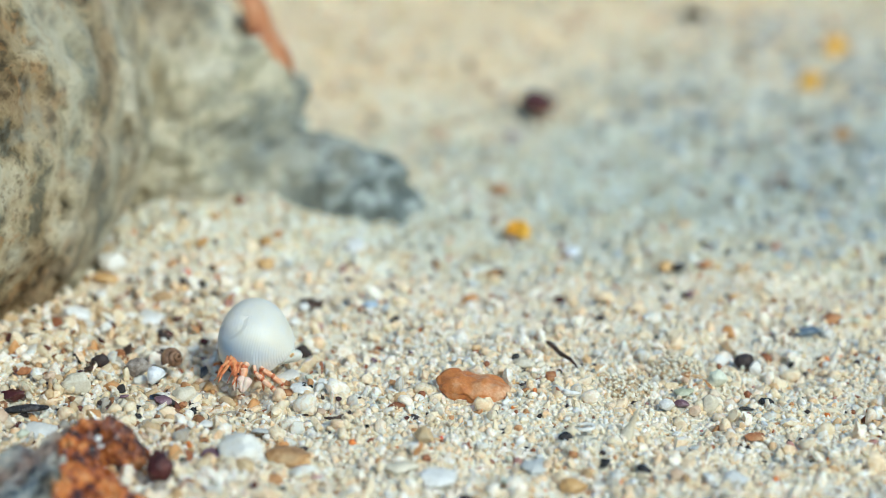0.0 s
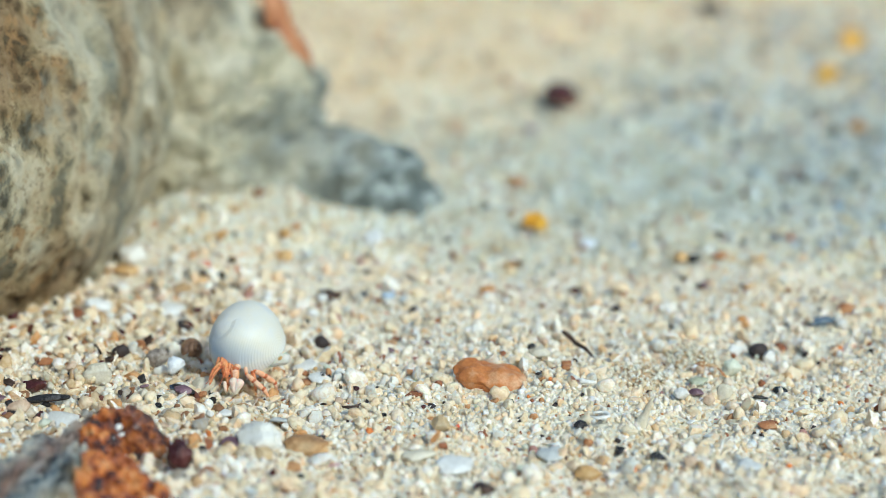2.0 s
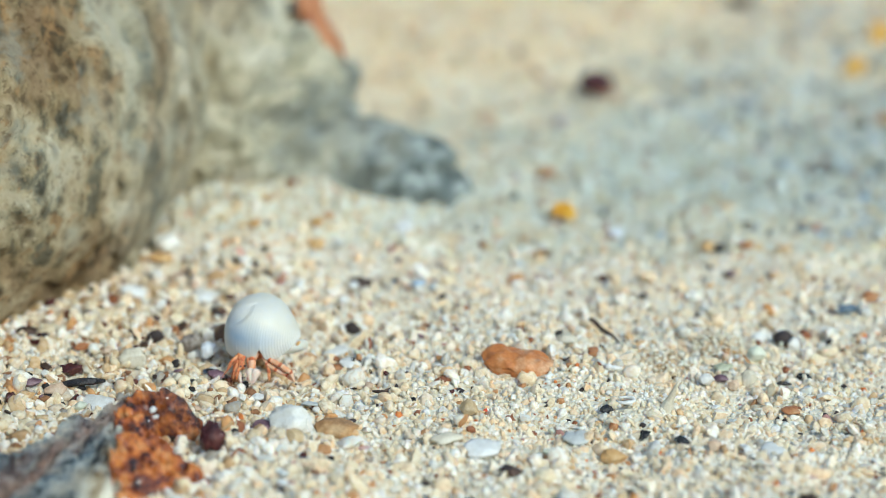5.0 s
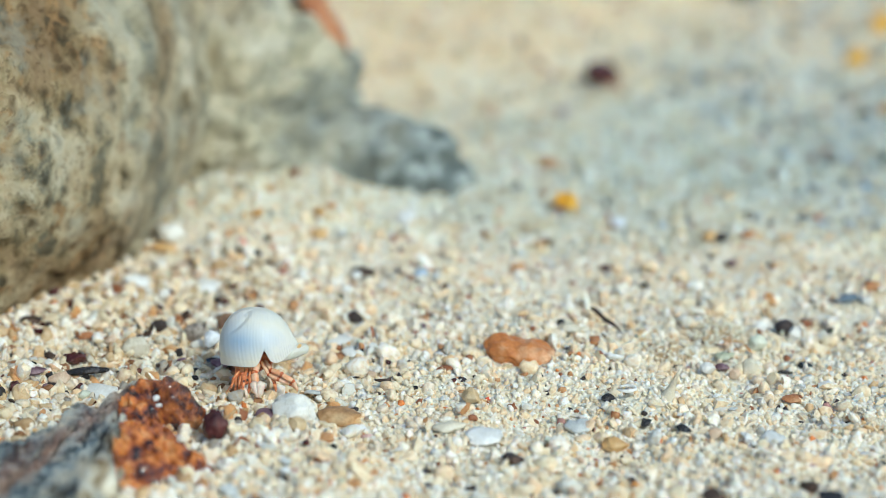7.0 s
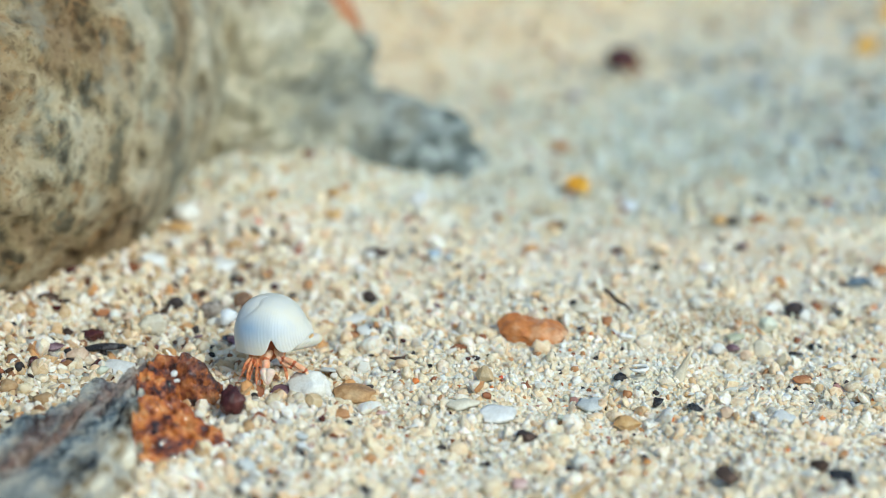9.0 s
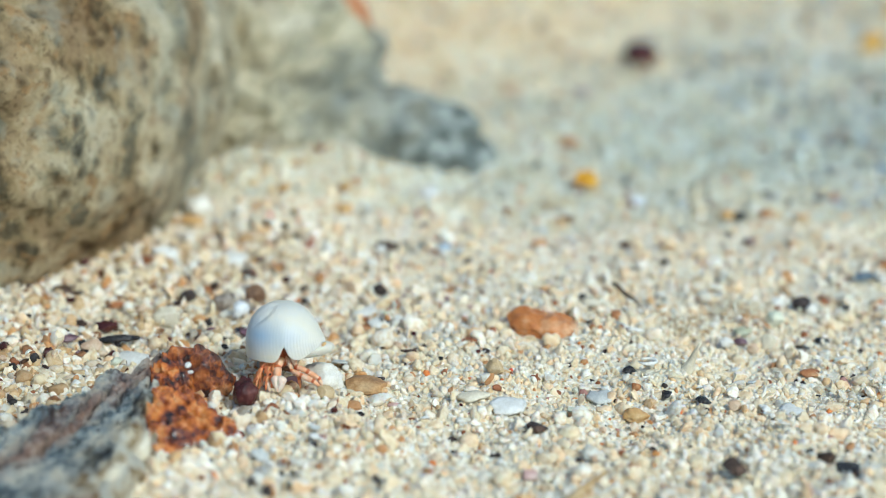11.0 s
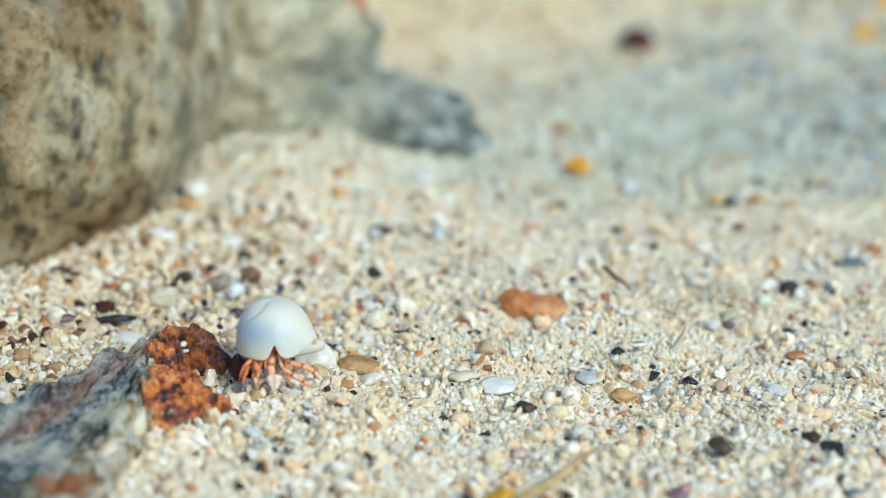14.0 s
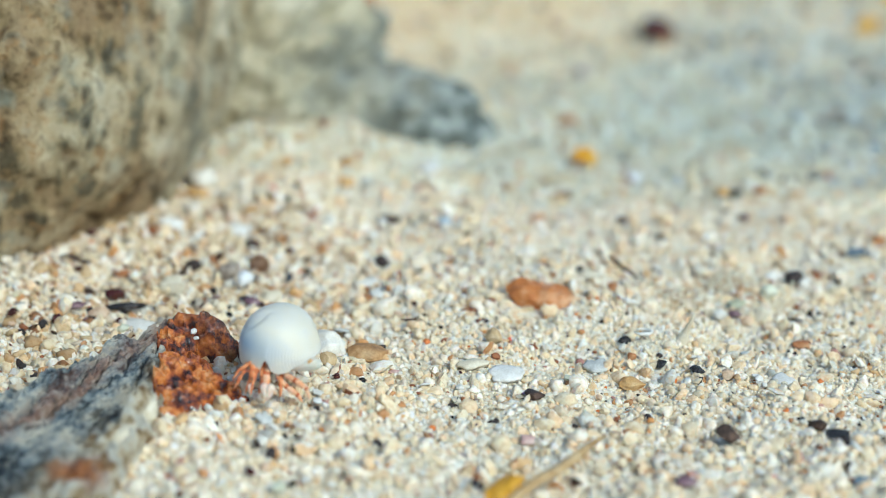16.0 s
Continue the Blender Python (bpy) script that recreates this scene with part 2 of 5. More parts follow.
def crust_material():
    n = Nodes("rusty_sponge_crust", 0.22, 0.55)
    col = n.ramp(n.noise(230, 6, 0.66), [(0.38, (0.020, 0.008, 0.006)), (0.44, (0.15, 0.03, 0.009)), (0.49, (0.42, 0.095, 0.014)), (0.56, (0.70, 0.215, 0.028)), (0.65, (0.76, 0.40, 0.15))])
    xyz = n.tree.nodes.new("ShaderNodeSeparateXYZ")
    n.link(n.where, xyz.inputs[0])
    tip = n.tree.nodes.new("ShaderNodeMath")
    tip.operation = "MULTIPLY_ADD"
    n.link(n.noise(260, 5), tip.inputs[0])
    tip.inputs[1].default_value = 0.010
    n.link(xyz.outputs[0], tip.inputs[2])
    maroon = n.ramp(tip.outputs[0], [(0.0, (0.90, 0.90, 0.90)), (0.0062, (0.80, 0.80, 0.80)), (0.0108, (0, 0, 0))])
    dark = n.ramp(n.noise(500, 5, 0.65), [(0.40, (0.012, 0.005, 0.005)), (0.49, (0.085, 0.020, 0.010)), (0.56, (0.27, 0.070, 0.014)), (0.66, (0.48, 0.15, 0.03))])
    n.colour(n.mix(maroon, col, dark))
    n.bsdf.inputs["Coat Weight"].default_value, n.bsdf.inputs["Coat Roughness"].default_value = 0.6, 0.10
    n.bump(n.noise(1300, 6, 0.7), 0.9, 0.0007)
    return n.mat


def shell_material():
    """Thin white shell with a lilac-blue tint on its flank."""
    n = Nodes("white_ribbed_shell", 0.42, 0.4)
    away = n.tree.nodes.new("ShaderNodeVectorMath")
    away.operation = "DISTANCE"
    n.link(n.stretched((0.8, 0.8, 2.0)), away.inputs[0])
    away.inputs[1].default_value = (-0.0046 * 0.8, -0.0056 * 0.8, 0.0050 * 2.0)
    flank_tint = n.ramp(away.outputs["Value"], [(0.0, (1.0, 1.0, 1.0)), (0.0024, (0.8, 0.8, 0.8)), (0.0060, (0, 0, 0))])
    base = n.ramp(n.noise(190, 4), [(0.36, (0.74, 0.69, 0.57)), (0.5, (0.73, 0.695, 0.61)), (0.62, (0.69, 0.67, 0.63))])
    n.colour(n.mix(flank_tint, base, (0.33, 0.44, 0.57)))
    n.bump(n.noise(1500, 4), 0.15, 0.0001)
    n.soft_inside(0.3, (1.0, 0.9, 0.8), 0.0007)
    return n.mat


def leg_material(name, pale, strong):
    n = Nodes(name, 0.35, 0.5)
    n.colour(n.mix(n.ramp(n.noise(700, 4), [(0.35, (0, 0, 0)), (0.65, (1, 1, 1))]), pale, strong))
    n.bump(n.noise(2600, 5, 0.7), 0.7, 0.00025)
    n.soft_inside(0.25, (1.0, 0.5, 0.3), 0.0006)
    return n.mat


GRAINS = sand_grain_material("coral_sand_grains", [(p, (min(r * 1.10, 0.94), min(g * 1.025, 0.91), min(b * 0.97, 0.86))) for p, (r, g, b) in GRAIN_STOPS])
FAR_GRAINS = sand_grain_material("sun_shade_tinted_sand", [(p, (min(r * 1.03, 0.93), g * 1.01, b * 0.97)) for p, (r, g, b) in GRAIN_STOPS], True)
CAKED = sand_grain_material("caked_tan_sand", [(0.0, (0.82, 0.75, 0.59)), (0.3, (0.76, 0.65, 0.47)), (0.55, (0.88, 0.83, 0.70)), (0.88, (0.66, 0.50, 0.32)), (0.97, (0.44, 0.28, 0.16))])
GREY_GRAINS = sand_grain_material("blue_grey_shell_grit", GREY_STOPS)
BROWN_GRAINS = sand_grain_material("brown_beach_grit", BROWN_STOPS)
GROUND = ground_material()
BOULDER = boulder_material()
DRIFT = drift_material()
CRUST = crust_material()
SHELL = shell_material()
CLAW_SKIN = leg_material("pale_pink_claw", (0.84, 0.56, 0.38), (0.78, 0.36, 0.17))
FINGER_SKIN = leg_material("cream_pink_finger", (0.88, 0.76, 0.64), (0.84, 0.62, 0.48))
LEG_SKIN = leg_material("orange_leg", (0.80, 0.36, 0.15), (0.58, 0.15, 0.045))
JOINT_SKIN = leg_material("deep_orange_joint", (0.66, 0.20, 0.06), (0.48, 0.10, 0.03))
TERRACOTTA = stone_material("terracotta_stone", (0.50, 0.15, 0.04), (0.68, 0.26, 0.075), (0.84, 0.52, 0.30), 240, 0.4)
CHARCOAL = stone_material("charcoal", (0.008, 0.008, 0.01), (0.018, 0.016, 0.018), (0.14, 0.13, 0.13), 620, 0.26, 0.6, 0.0006)
CREAM = stone_material("cream_coral", (0.68, 0.58, 0.42), (0.80, 0.72, 0.55), (0.86, 0.80, 0.68))
CREAMWHITE = stone_material("cream_white_coral", (0.82, 0.77, 0.64), (0.89, 0.85, 0.76), (0.92, 0.90, 0.84))
WHITE = stone_material("white_shell_chip", (0.82, 0.79, 0.72), (0.88, 0.85, 0.79), (0.92, 0.90, 0.86), 200, 0.4)
BLUEWHITE = stone_material("blue_white_shell", (0.86, 0.90, 0.95), (0.92, 0.94, 0.97), (0.95, 0.96, 0.98), 200, 0.3)
PALEGREY = stone_material("pale_grey_shell", (0.55, 0.56, 0.55), (0.68, 0.69, 0.66), (0.78, 0.78, 0.75))
PALEBLUE = stone_material("pale_blue_shell", (0.36, 0.46, 0.58), (0.52, 0.62, 0.72), (0.72, 0.78, 0.82))
BLUEGREY = stone_material("blue_grey_shell", (0.05, 0.08, 0.13), (0.16, 0.22, 0.29), (0.40, 0.46, 0.50))
DARKBLUE = stone_material("dark_blue_shell", (0.02, 0.03, 0.05), (0.06, 0.08, 0.12), (0.22, 0.25, 0.30))
OLIVE = stone_material("olive_grey_shell", (0.42, 0.42, 0.26), (0.56, 0.56, 0.38), (0.66, 0.66, 0.52))
GLASSY = stone_material("pale_green_pebble", (0.60, 0.62, 0.46), (0.72, 0.73, 0.58), (0.80, 0.80, 0.68), 200, 0.25)
LIP = leg_material("cream_shell_lip", (0.70, 0.67, 0.58), (0.66, 0.62, 0.53))
CLUMP = stone_material("caked_sand", (0.52, 0.42, 0.28), (0.74, 0.65, 0.48), (0.84, 0.78, 0.62), 500, 0.9, 0.2, 0.0012)
SPECKLED = stone_material("speckled_grey_brown", (0.14, 0.11, 0.09), (0.36, 0.30, 0.25), (0.60, 0.54, 0.46), 700)
TAN = stone_material("tan_pebble", (0.50, 0.34, 0.16), (0.68, 0.50, 0.28), (0.78, 0.64, 0.42))
PINKTAN = stone_material("pink_tan_pebble", (0.56, 0.36, 0.24), (0.72, 0.52, 0.36), (0.80, 0.66, 0.50))
AMBER = stone_material("amber_pebble", (0.56, 0.28, 0.09), (0.76, 0.46, 0.18), (0.84, 0.62, 0.34))
CARAMEL = stone_material("caramel_pebble", (0.22, 0.10, 0.04), (0.52, 0.29, 0.12), (0.74, 0.52, 0.28), 170)
ORANGE = stone_material("orange_pebble", (0.46, 0.17, 0.04), (0.66, 0.30, 0.09), (0.74, 0.45, 0.20))
RUST = stone_material("rust_pebble", (0.26, 0.09, 0.03), (0.50, 0.21, 0.08), (0.64, 0.38, 0.19))
RED = stone_material("red_grain", (0.60, 0.06, 0.03), (0.75, 0.10, 0.04), (0.80, 0.22, 0.10))
DARKRED = stone_material("dark_red_pebble", (0.025, 0.007, 0.007), (0.075, 0.018, 0.018), (0.18, 0.06, 0.05), 300, 0.22)
DARKBROWN = stone_material("dark_brown_bit", (0.015, 0.010, 0.008), (0.055, 0.03, 0.02), (0.20, 0.12, 0.08), 320)
PURPLE = stone_material("purple_shell_chip", (0.09, 0.04, 0.06), (0.22, 0.12, 0.15), (0.44, 0.32, 0.34))
PINK = stone_material("pink_chip", (0.74, 0.40, 0.36), (0.82, 0.56, 0.50), (0.86, 0.70, 0.63))
YELLOW = stone_material("yellow_dry_leaf", (0.74, 0.30, 0.02), (0.88, 0.45, 0.03), (0.92, 0.60, 0.12), 160)
STRAW = stone_material("dry_straw", (0.36, 0.20, 0.07), (0.58, 0.38, 0.17), (0.74, 0.56, 0.32), 320)
BARK = stone_material("orange_brown_bark", (0.24, 0.07, 0.025), (0.50, 0.19, 0.075), (0.66, 0.34, 0.17), 140)

# ---- shapes ----


def finish(name, bm, material, parent=None, label="", smooth=True):
    me = bpy.data.meshes.new(name)
    bm.to_mesh(me)
    bm.free()
    me.materials.append(material)
    if smooth:
        me.shade_smooth()
    ob = new(name, me)
    ob.parent = parent
    if label:
        ob["label"] = label
    return ob


def part(name, bm, material, parent, label=""):
    return finish(name, bm, material, parent, label)


def rough_ball(radii, detail=3, amount=0.18, size=1.0, seed=0, flat=0.0):
    """A lump with uneven sides: a ball pushed in and out by noise, levelled below by flat."""
    bm = bmesh.new()
    bmesh.ops.create_icosphere(bm, subdivisions=detail, radius=1.0)
    shift = Vector((seed * 3.7, seed * 1.3, seed * 7.1))
    for v in bm.verts:
        d = v.co.normalized()
        k = 1 + amount * noise.noise(d * 1.4 * size + shift) + amount * 0.5 * noise.noise(d * 3.1 * size + shift) + amount * 0.25 * noise.noise(d * 7.3 * size + shift)
        c = d * k
        if c.z < -1 + flat:
            c.z = -1 + flat + (c.z + 1 - flat) * 0.2
        v.co = Vector((c.x * radii[0], c.y * radii[1], c.z * radii[2]))
    return bm


def lump(w, d, h, seed):
    """A worn chip of coral or stone: an uneven ball with a few flat sides."""
    bm = rough_ball((1, 1, 1), 4 if w > 0.0025 else 3, 0.24, 1.15, seed)
    rng = random.Random(seed * 31 + 5)
    planes = [(Vector((rng.gauss(0, 1), rng.gauss(0, 1), rng.gauss(0, 0.8))).normalized(), rng.uniform(0.58, 0.86)) for _ in range(7)]
    for v in bm.verts:
        c = v.co.copy()
        for n, cut in planes:
            over = c.dot(n) - cut
            if over > 0:
                c -= n * over * 0.86
        v.co = Vector((c.x * w, c.y * d, c.z * h)) * 0.51
    return bm


# ---- the ground ----


def ground_height(x, y):
    """The lie of the sand: a drift against the boulder, a hollow beyond and small humps."""
    h = 0.0016 * np.sin(x * 60 + 1.3) * np.cos(y * 47) + 0.0009 * np.sin(x * 150 + y * 90) + 0.0006 * np.cos(x * 260 - y * 210 + 0.7)
    h = h + 0.008 * np.exp(-(((x + 0.062) / 0.030) ** 2 + ((y - 0.082) / 0.03) ** 2))
    return h


def build_ground():
    near_x = np.arange(-0.3, 0.45, 0.004)
    near_y = np.arange(-0.3, 0.7, 0.004)
    out = np.array([0.05, 0.12, 0.3, 0.8, 2, 5, 12, 30, 80])
    xs = np.r_[near_x[0] - out[::-1], near_x, near_x[-1] + out]
    ys = np.r_[near_y[0] - out[::-1], near_y, near_y[-1] + out]
    X, Y = np.meshgrid(xs, ys)
    fade = np.clip(1.4 - np.hypot(X, Y), 0, 1)
    Z = ground_height(X, Y) * fade + 0.0001
    verts = np.stack([X, Y, Z], -1).reshape(-1, 3)
    nx, ny = len(xs), len(ys)
    i = np.arange(nx * ny).reshape(ny, nx)
    faces = np.stack([i[:-1, :-1], i[:-1, 1:], i[1:, 1:], i[1:, :-1]], -1).reshape(-1, 4)
    me = bpy.data.meshes.new("ground")
    me.from_pydata(verts.tolist(), [], faces.tolist())
    me.materials.append(GROUND)
    me.shade_smooth()
    return tagged(new("ground", me), "pale coral sand beach, slightly uneven", "sand", kind="structure")


build_ground()


# ---- large things ----


def exit_radius(d, middle, radii, turn):
    """How far along the directions d an ellipsoid, turned about z, reaches when it holds the origin."""
    c, s = math.cos(turn), math.sin(turn)
    r = np.array([[c, s, 0], [-s, c, 0], [0, 0, 1]])
    o, w = (r @ -np.array(middle)) / radii, (d @ r.T) / radii
    a, b, k = (w * w).sum(1), w @ o, o @ o - 1
    return (-b + np.sqrt(np.maximum(b * b - a * k, 0))) / a


def build_boulder():
    """One rock: a steep buttress, a sloping shoulder behind it and a low foot that runs out into the sand."""
    bm = bmesh.new()
    bmesh.ops.create_icosphere(bm, subdivisions=7, radius=1.0)
    heart = np.array((-0.085, 0.115, 0.008))
    d = np.array([v.co[:] for v in bm.verts])
    lobes = [((-0.142, 0.080, 0.034), (0.070, 0.099, 0.070), 0.0), ((-0.098, 0.125, 0.000), (0.0625, 0.046, 0.060), 0.0), ((-0.043, 0.107, 0.0), (0.0345, 0.016, 0.0195), -0.15)]
    reach = [exit_radius(d, np.array(m) - heart, np.array(r), turn) for m, r, turn in lobes]
    k = 480.0  # soft union
    far = np.log(sum(np.exp(k * r) for r in reach)) / k
    for v, r in zip(bm.verts, far):
        p = v.co * float(r)
        q = Vector(heart) + p
        n1 = noise.noise(q * 28 + Vector((4, 1, 2)))
        n2 = noise.turbulence(q * 75, 3, False)
        n3 = noise.noise(q * 300)
        foot = min(max((q.x + 0.055) / 0.02, 0.0), 1.0)
        v.co = q + v.co * (0.0055 * n1 + 0.0070 * (n2 - 0.5) + (0.0030 + 0.0035 * foot) * noise.noise(q * 130) + 0.0013 * n3 + 0.0008 * noise.noise(q * 620))
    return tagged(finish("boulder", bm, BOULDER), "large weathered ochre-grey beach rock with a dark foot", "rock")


build_boulder()


def ribbon(points, widths, thick, bend=0.0):
    """A strip along points, curled across its width."""
    bm = bmesh.new()
    rows = []
    for i, (p, w) in enumerate(zip(points, widths)):
        p = Vector(p)
        along = (Vector(points[min(i + 1, len(points) - 1)]) - Vector(points[max(i - 1, 0)])).normalized()
        across = along.cross(Vector((0, 0, 1)))
        across = across.normalized() if across.length > 1e-6 else Vector((1, 0, 0))
        up = across.cross(along)
        rows.append([bm.verts.new(p + across * w * s * 0.5 + up * (bend * w * (1 - s * s) + lift)) for lift in (0, thick) for s in (-1, -0.5, 0, 0.5, 1)])
    for a, b in zip(rows, rows[1:]):
        for j in range(4):
            bm.faces.new((a[j], b[j], b[j + 1], a[j + 1]))
            bm.faces.new((a[j + 5], a[j + 6], b[j + 6], b[j + 5]))
        bm.faces.new((a[0], a[5], b[5], b[0]))
        bm.faces.new((a[4], b[4], b[9], a[9]))
    for e in (rows[0], rows[-1]):
        for j in range(4):
            bm.faces.new((e[j], e[j + 1], e[j + 6], e[j + 5]))
    bmesh.ops.recalc_face_normals(bm, faces=bm.faces)
    return bm


def build_bark():
    pts = [(-0.0425 - 0.0014 * i - 0.0007 * math.sin(i * 1.3), 0.130 + 0.0004 * i, 0.0210 + 0.0026 * i) for i in range(2, 14)]
    ob = finish("bark_strip", ribbon(pts, [0.0062 + 0.0042 * math.sin(0.28 * i) for i in range(12)], 0.001, 0.25), BARK)
    return tagged(ob, "reddish-brown strip of bark leaning on the boulder", "bark")


build_bark()



def reef_rows(xs, n):
    """The lie of the reef piece in millimetres: for each length x, n places across it and their heights.
    A long crest at the back, a furrowed flat and a raised outer edge; two blunt prongs at the broken end."""
    def line(*knots):
        return np.interp(xs, [k[0] for k in knots], [k[1] for k in knots])

    back = line((-5, -3), (-3, -6), (0, -9), (6, -13), (15, -16), (45, -22), (100, -30))
    front = line((-5, 1), (-3, 5), (1, 4.5), (3, 1.8), (5, 1.6), (7, 5), (9, 9), (12.5, 19.5), (15, 18), (20, 16), (26, 14), (30, 12), (33, 14), (41, 17), (50, 19), (58, 21), (66, 21), (100, 26))
    crest = line((-5, -1.5), (-1, -3.4), (6, -8), (15, -10), (36, -13.7), (45, -17), (100, -24))
    hc = line((-5, 4.5), (-1, 9.0), (5, 9.2), (10, 8.2), (20, 7.2), (36, 6.2), (60, 5), (100, 3))
    hm = line((-5, 4.8), (-1, 7.4), (5, 6.0), (10, 5.8), (20, 6.0), (30, 4.4), (45, 3.6), (70, 3.4), (100, 2.5))
    hf = line((-5, 3.5), (-1, 4.6), (3, 3.0), (7, 2.4), (12.5, 1.8), (20, 3.4), (26, 4.0), (30, 3.6), (34, 6.2), (38, 6.4), (45, 5.4), (56, 4.9), (70, 4), (100, 3))
    s = np.linspace(0, 1, n)
    s = s + 0.07 * np.sin(2 * math.pi * s)  # closer rows at both edges
    Y, Z = [], []
    for i in range(len(xs)):
        b, f, c = back[i], front[i], min(crest[i], front[i] - 2.2)
        y = b + (f - b) * s
        knots = [b, b + 0.35 * (c - b), c, 0.5 * (c + f), f - min(2.4, 0.3 * (f - c)), f - min(0.6, 0.1 * (f - c)), f]
        Y.append(y)
        Z.append(np.interp(y, knots, [-1.2, 0.55 * hc[i], hc[i], hm[i], hf[i], 0.55 * hf[i], -1.2]))
    Y, Z = np.array(Y), np.array(Z)
    for _ in range(6):
        Z[1:-1] = 0.25 * Z[:-2] + 0.5 * Z[1:-1] + 0.25 * Z[2:]
        Z[:, 1:-1] = 0.25 * Z[:, :-2] + 0.5 * Z[:, 1:-1] + 0.25 * Z[:, 2:]
    return Y, Z


def sheet(name, xs, Y, Z, material, parent, label):
    """A closed-in relief: the rows as one skin, its borders sunk in the sand."""
    nx, ny = Y.shape
    verts = np.stack([np.repeat(xs[:, None], ny, 1), Y, Z], -1).reshape(-1, 3) * 0.001
    i = np.arange(nx * ny).reshape(nx, ny)
    faces = np.stack([i[:-1, :-1], i[1:, :-1], i[1:, 1:], i[:-1, 1:]], -1).reshape(-1, 4).tolist()
    base = len(verts)
    rim = np.concatenate([i[:, 0], i[-1, 1:], i[-2::-1, -1], i[0, -2:0:-1]])
    low = verts[rim].copy()
    low[:, 2] = -0.003
    m = len(rim)
    faces += [(int(rim[k]), base + k, base + (k + 1) % m, int(rim[(k + 1) % m])) for k in range(m)]
    faces.append([base + k for k in range(m)][::-1])
    me = bpy.data.meshes.new(name)
    me.from_pydata(np.concatenate([verts, low]).tolist(), [], faces)
    me.materials.append(material)
    me.shade_smooth()
    ob = new(name, me)
    ob.parent = parent
    ob["label"] = label
    return ob


def crust_edge(q):
    """How far along the piece the crust reaches, in millimetres."""
    return float(np.interp(q.y, [-14, -8, -1.8, 4.1, 8.1, 12], [1, 6.3, 15.6, 23.1, 29.8, 31])) + 5.0 * noise.noise(q * 0.30) + 2.4 * noise.noise(q * 0.8)


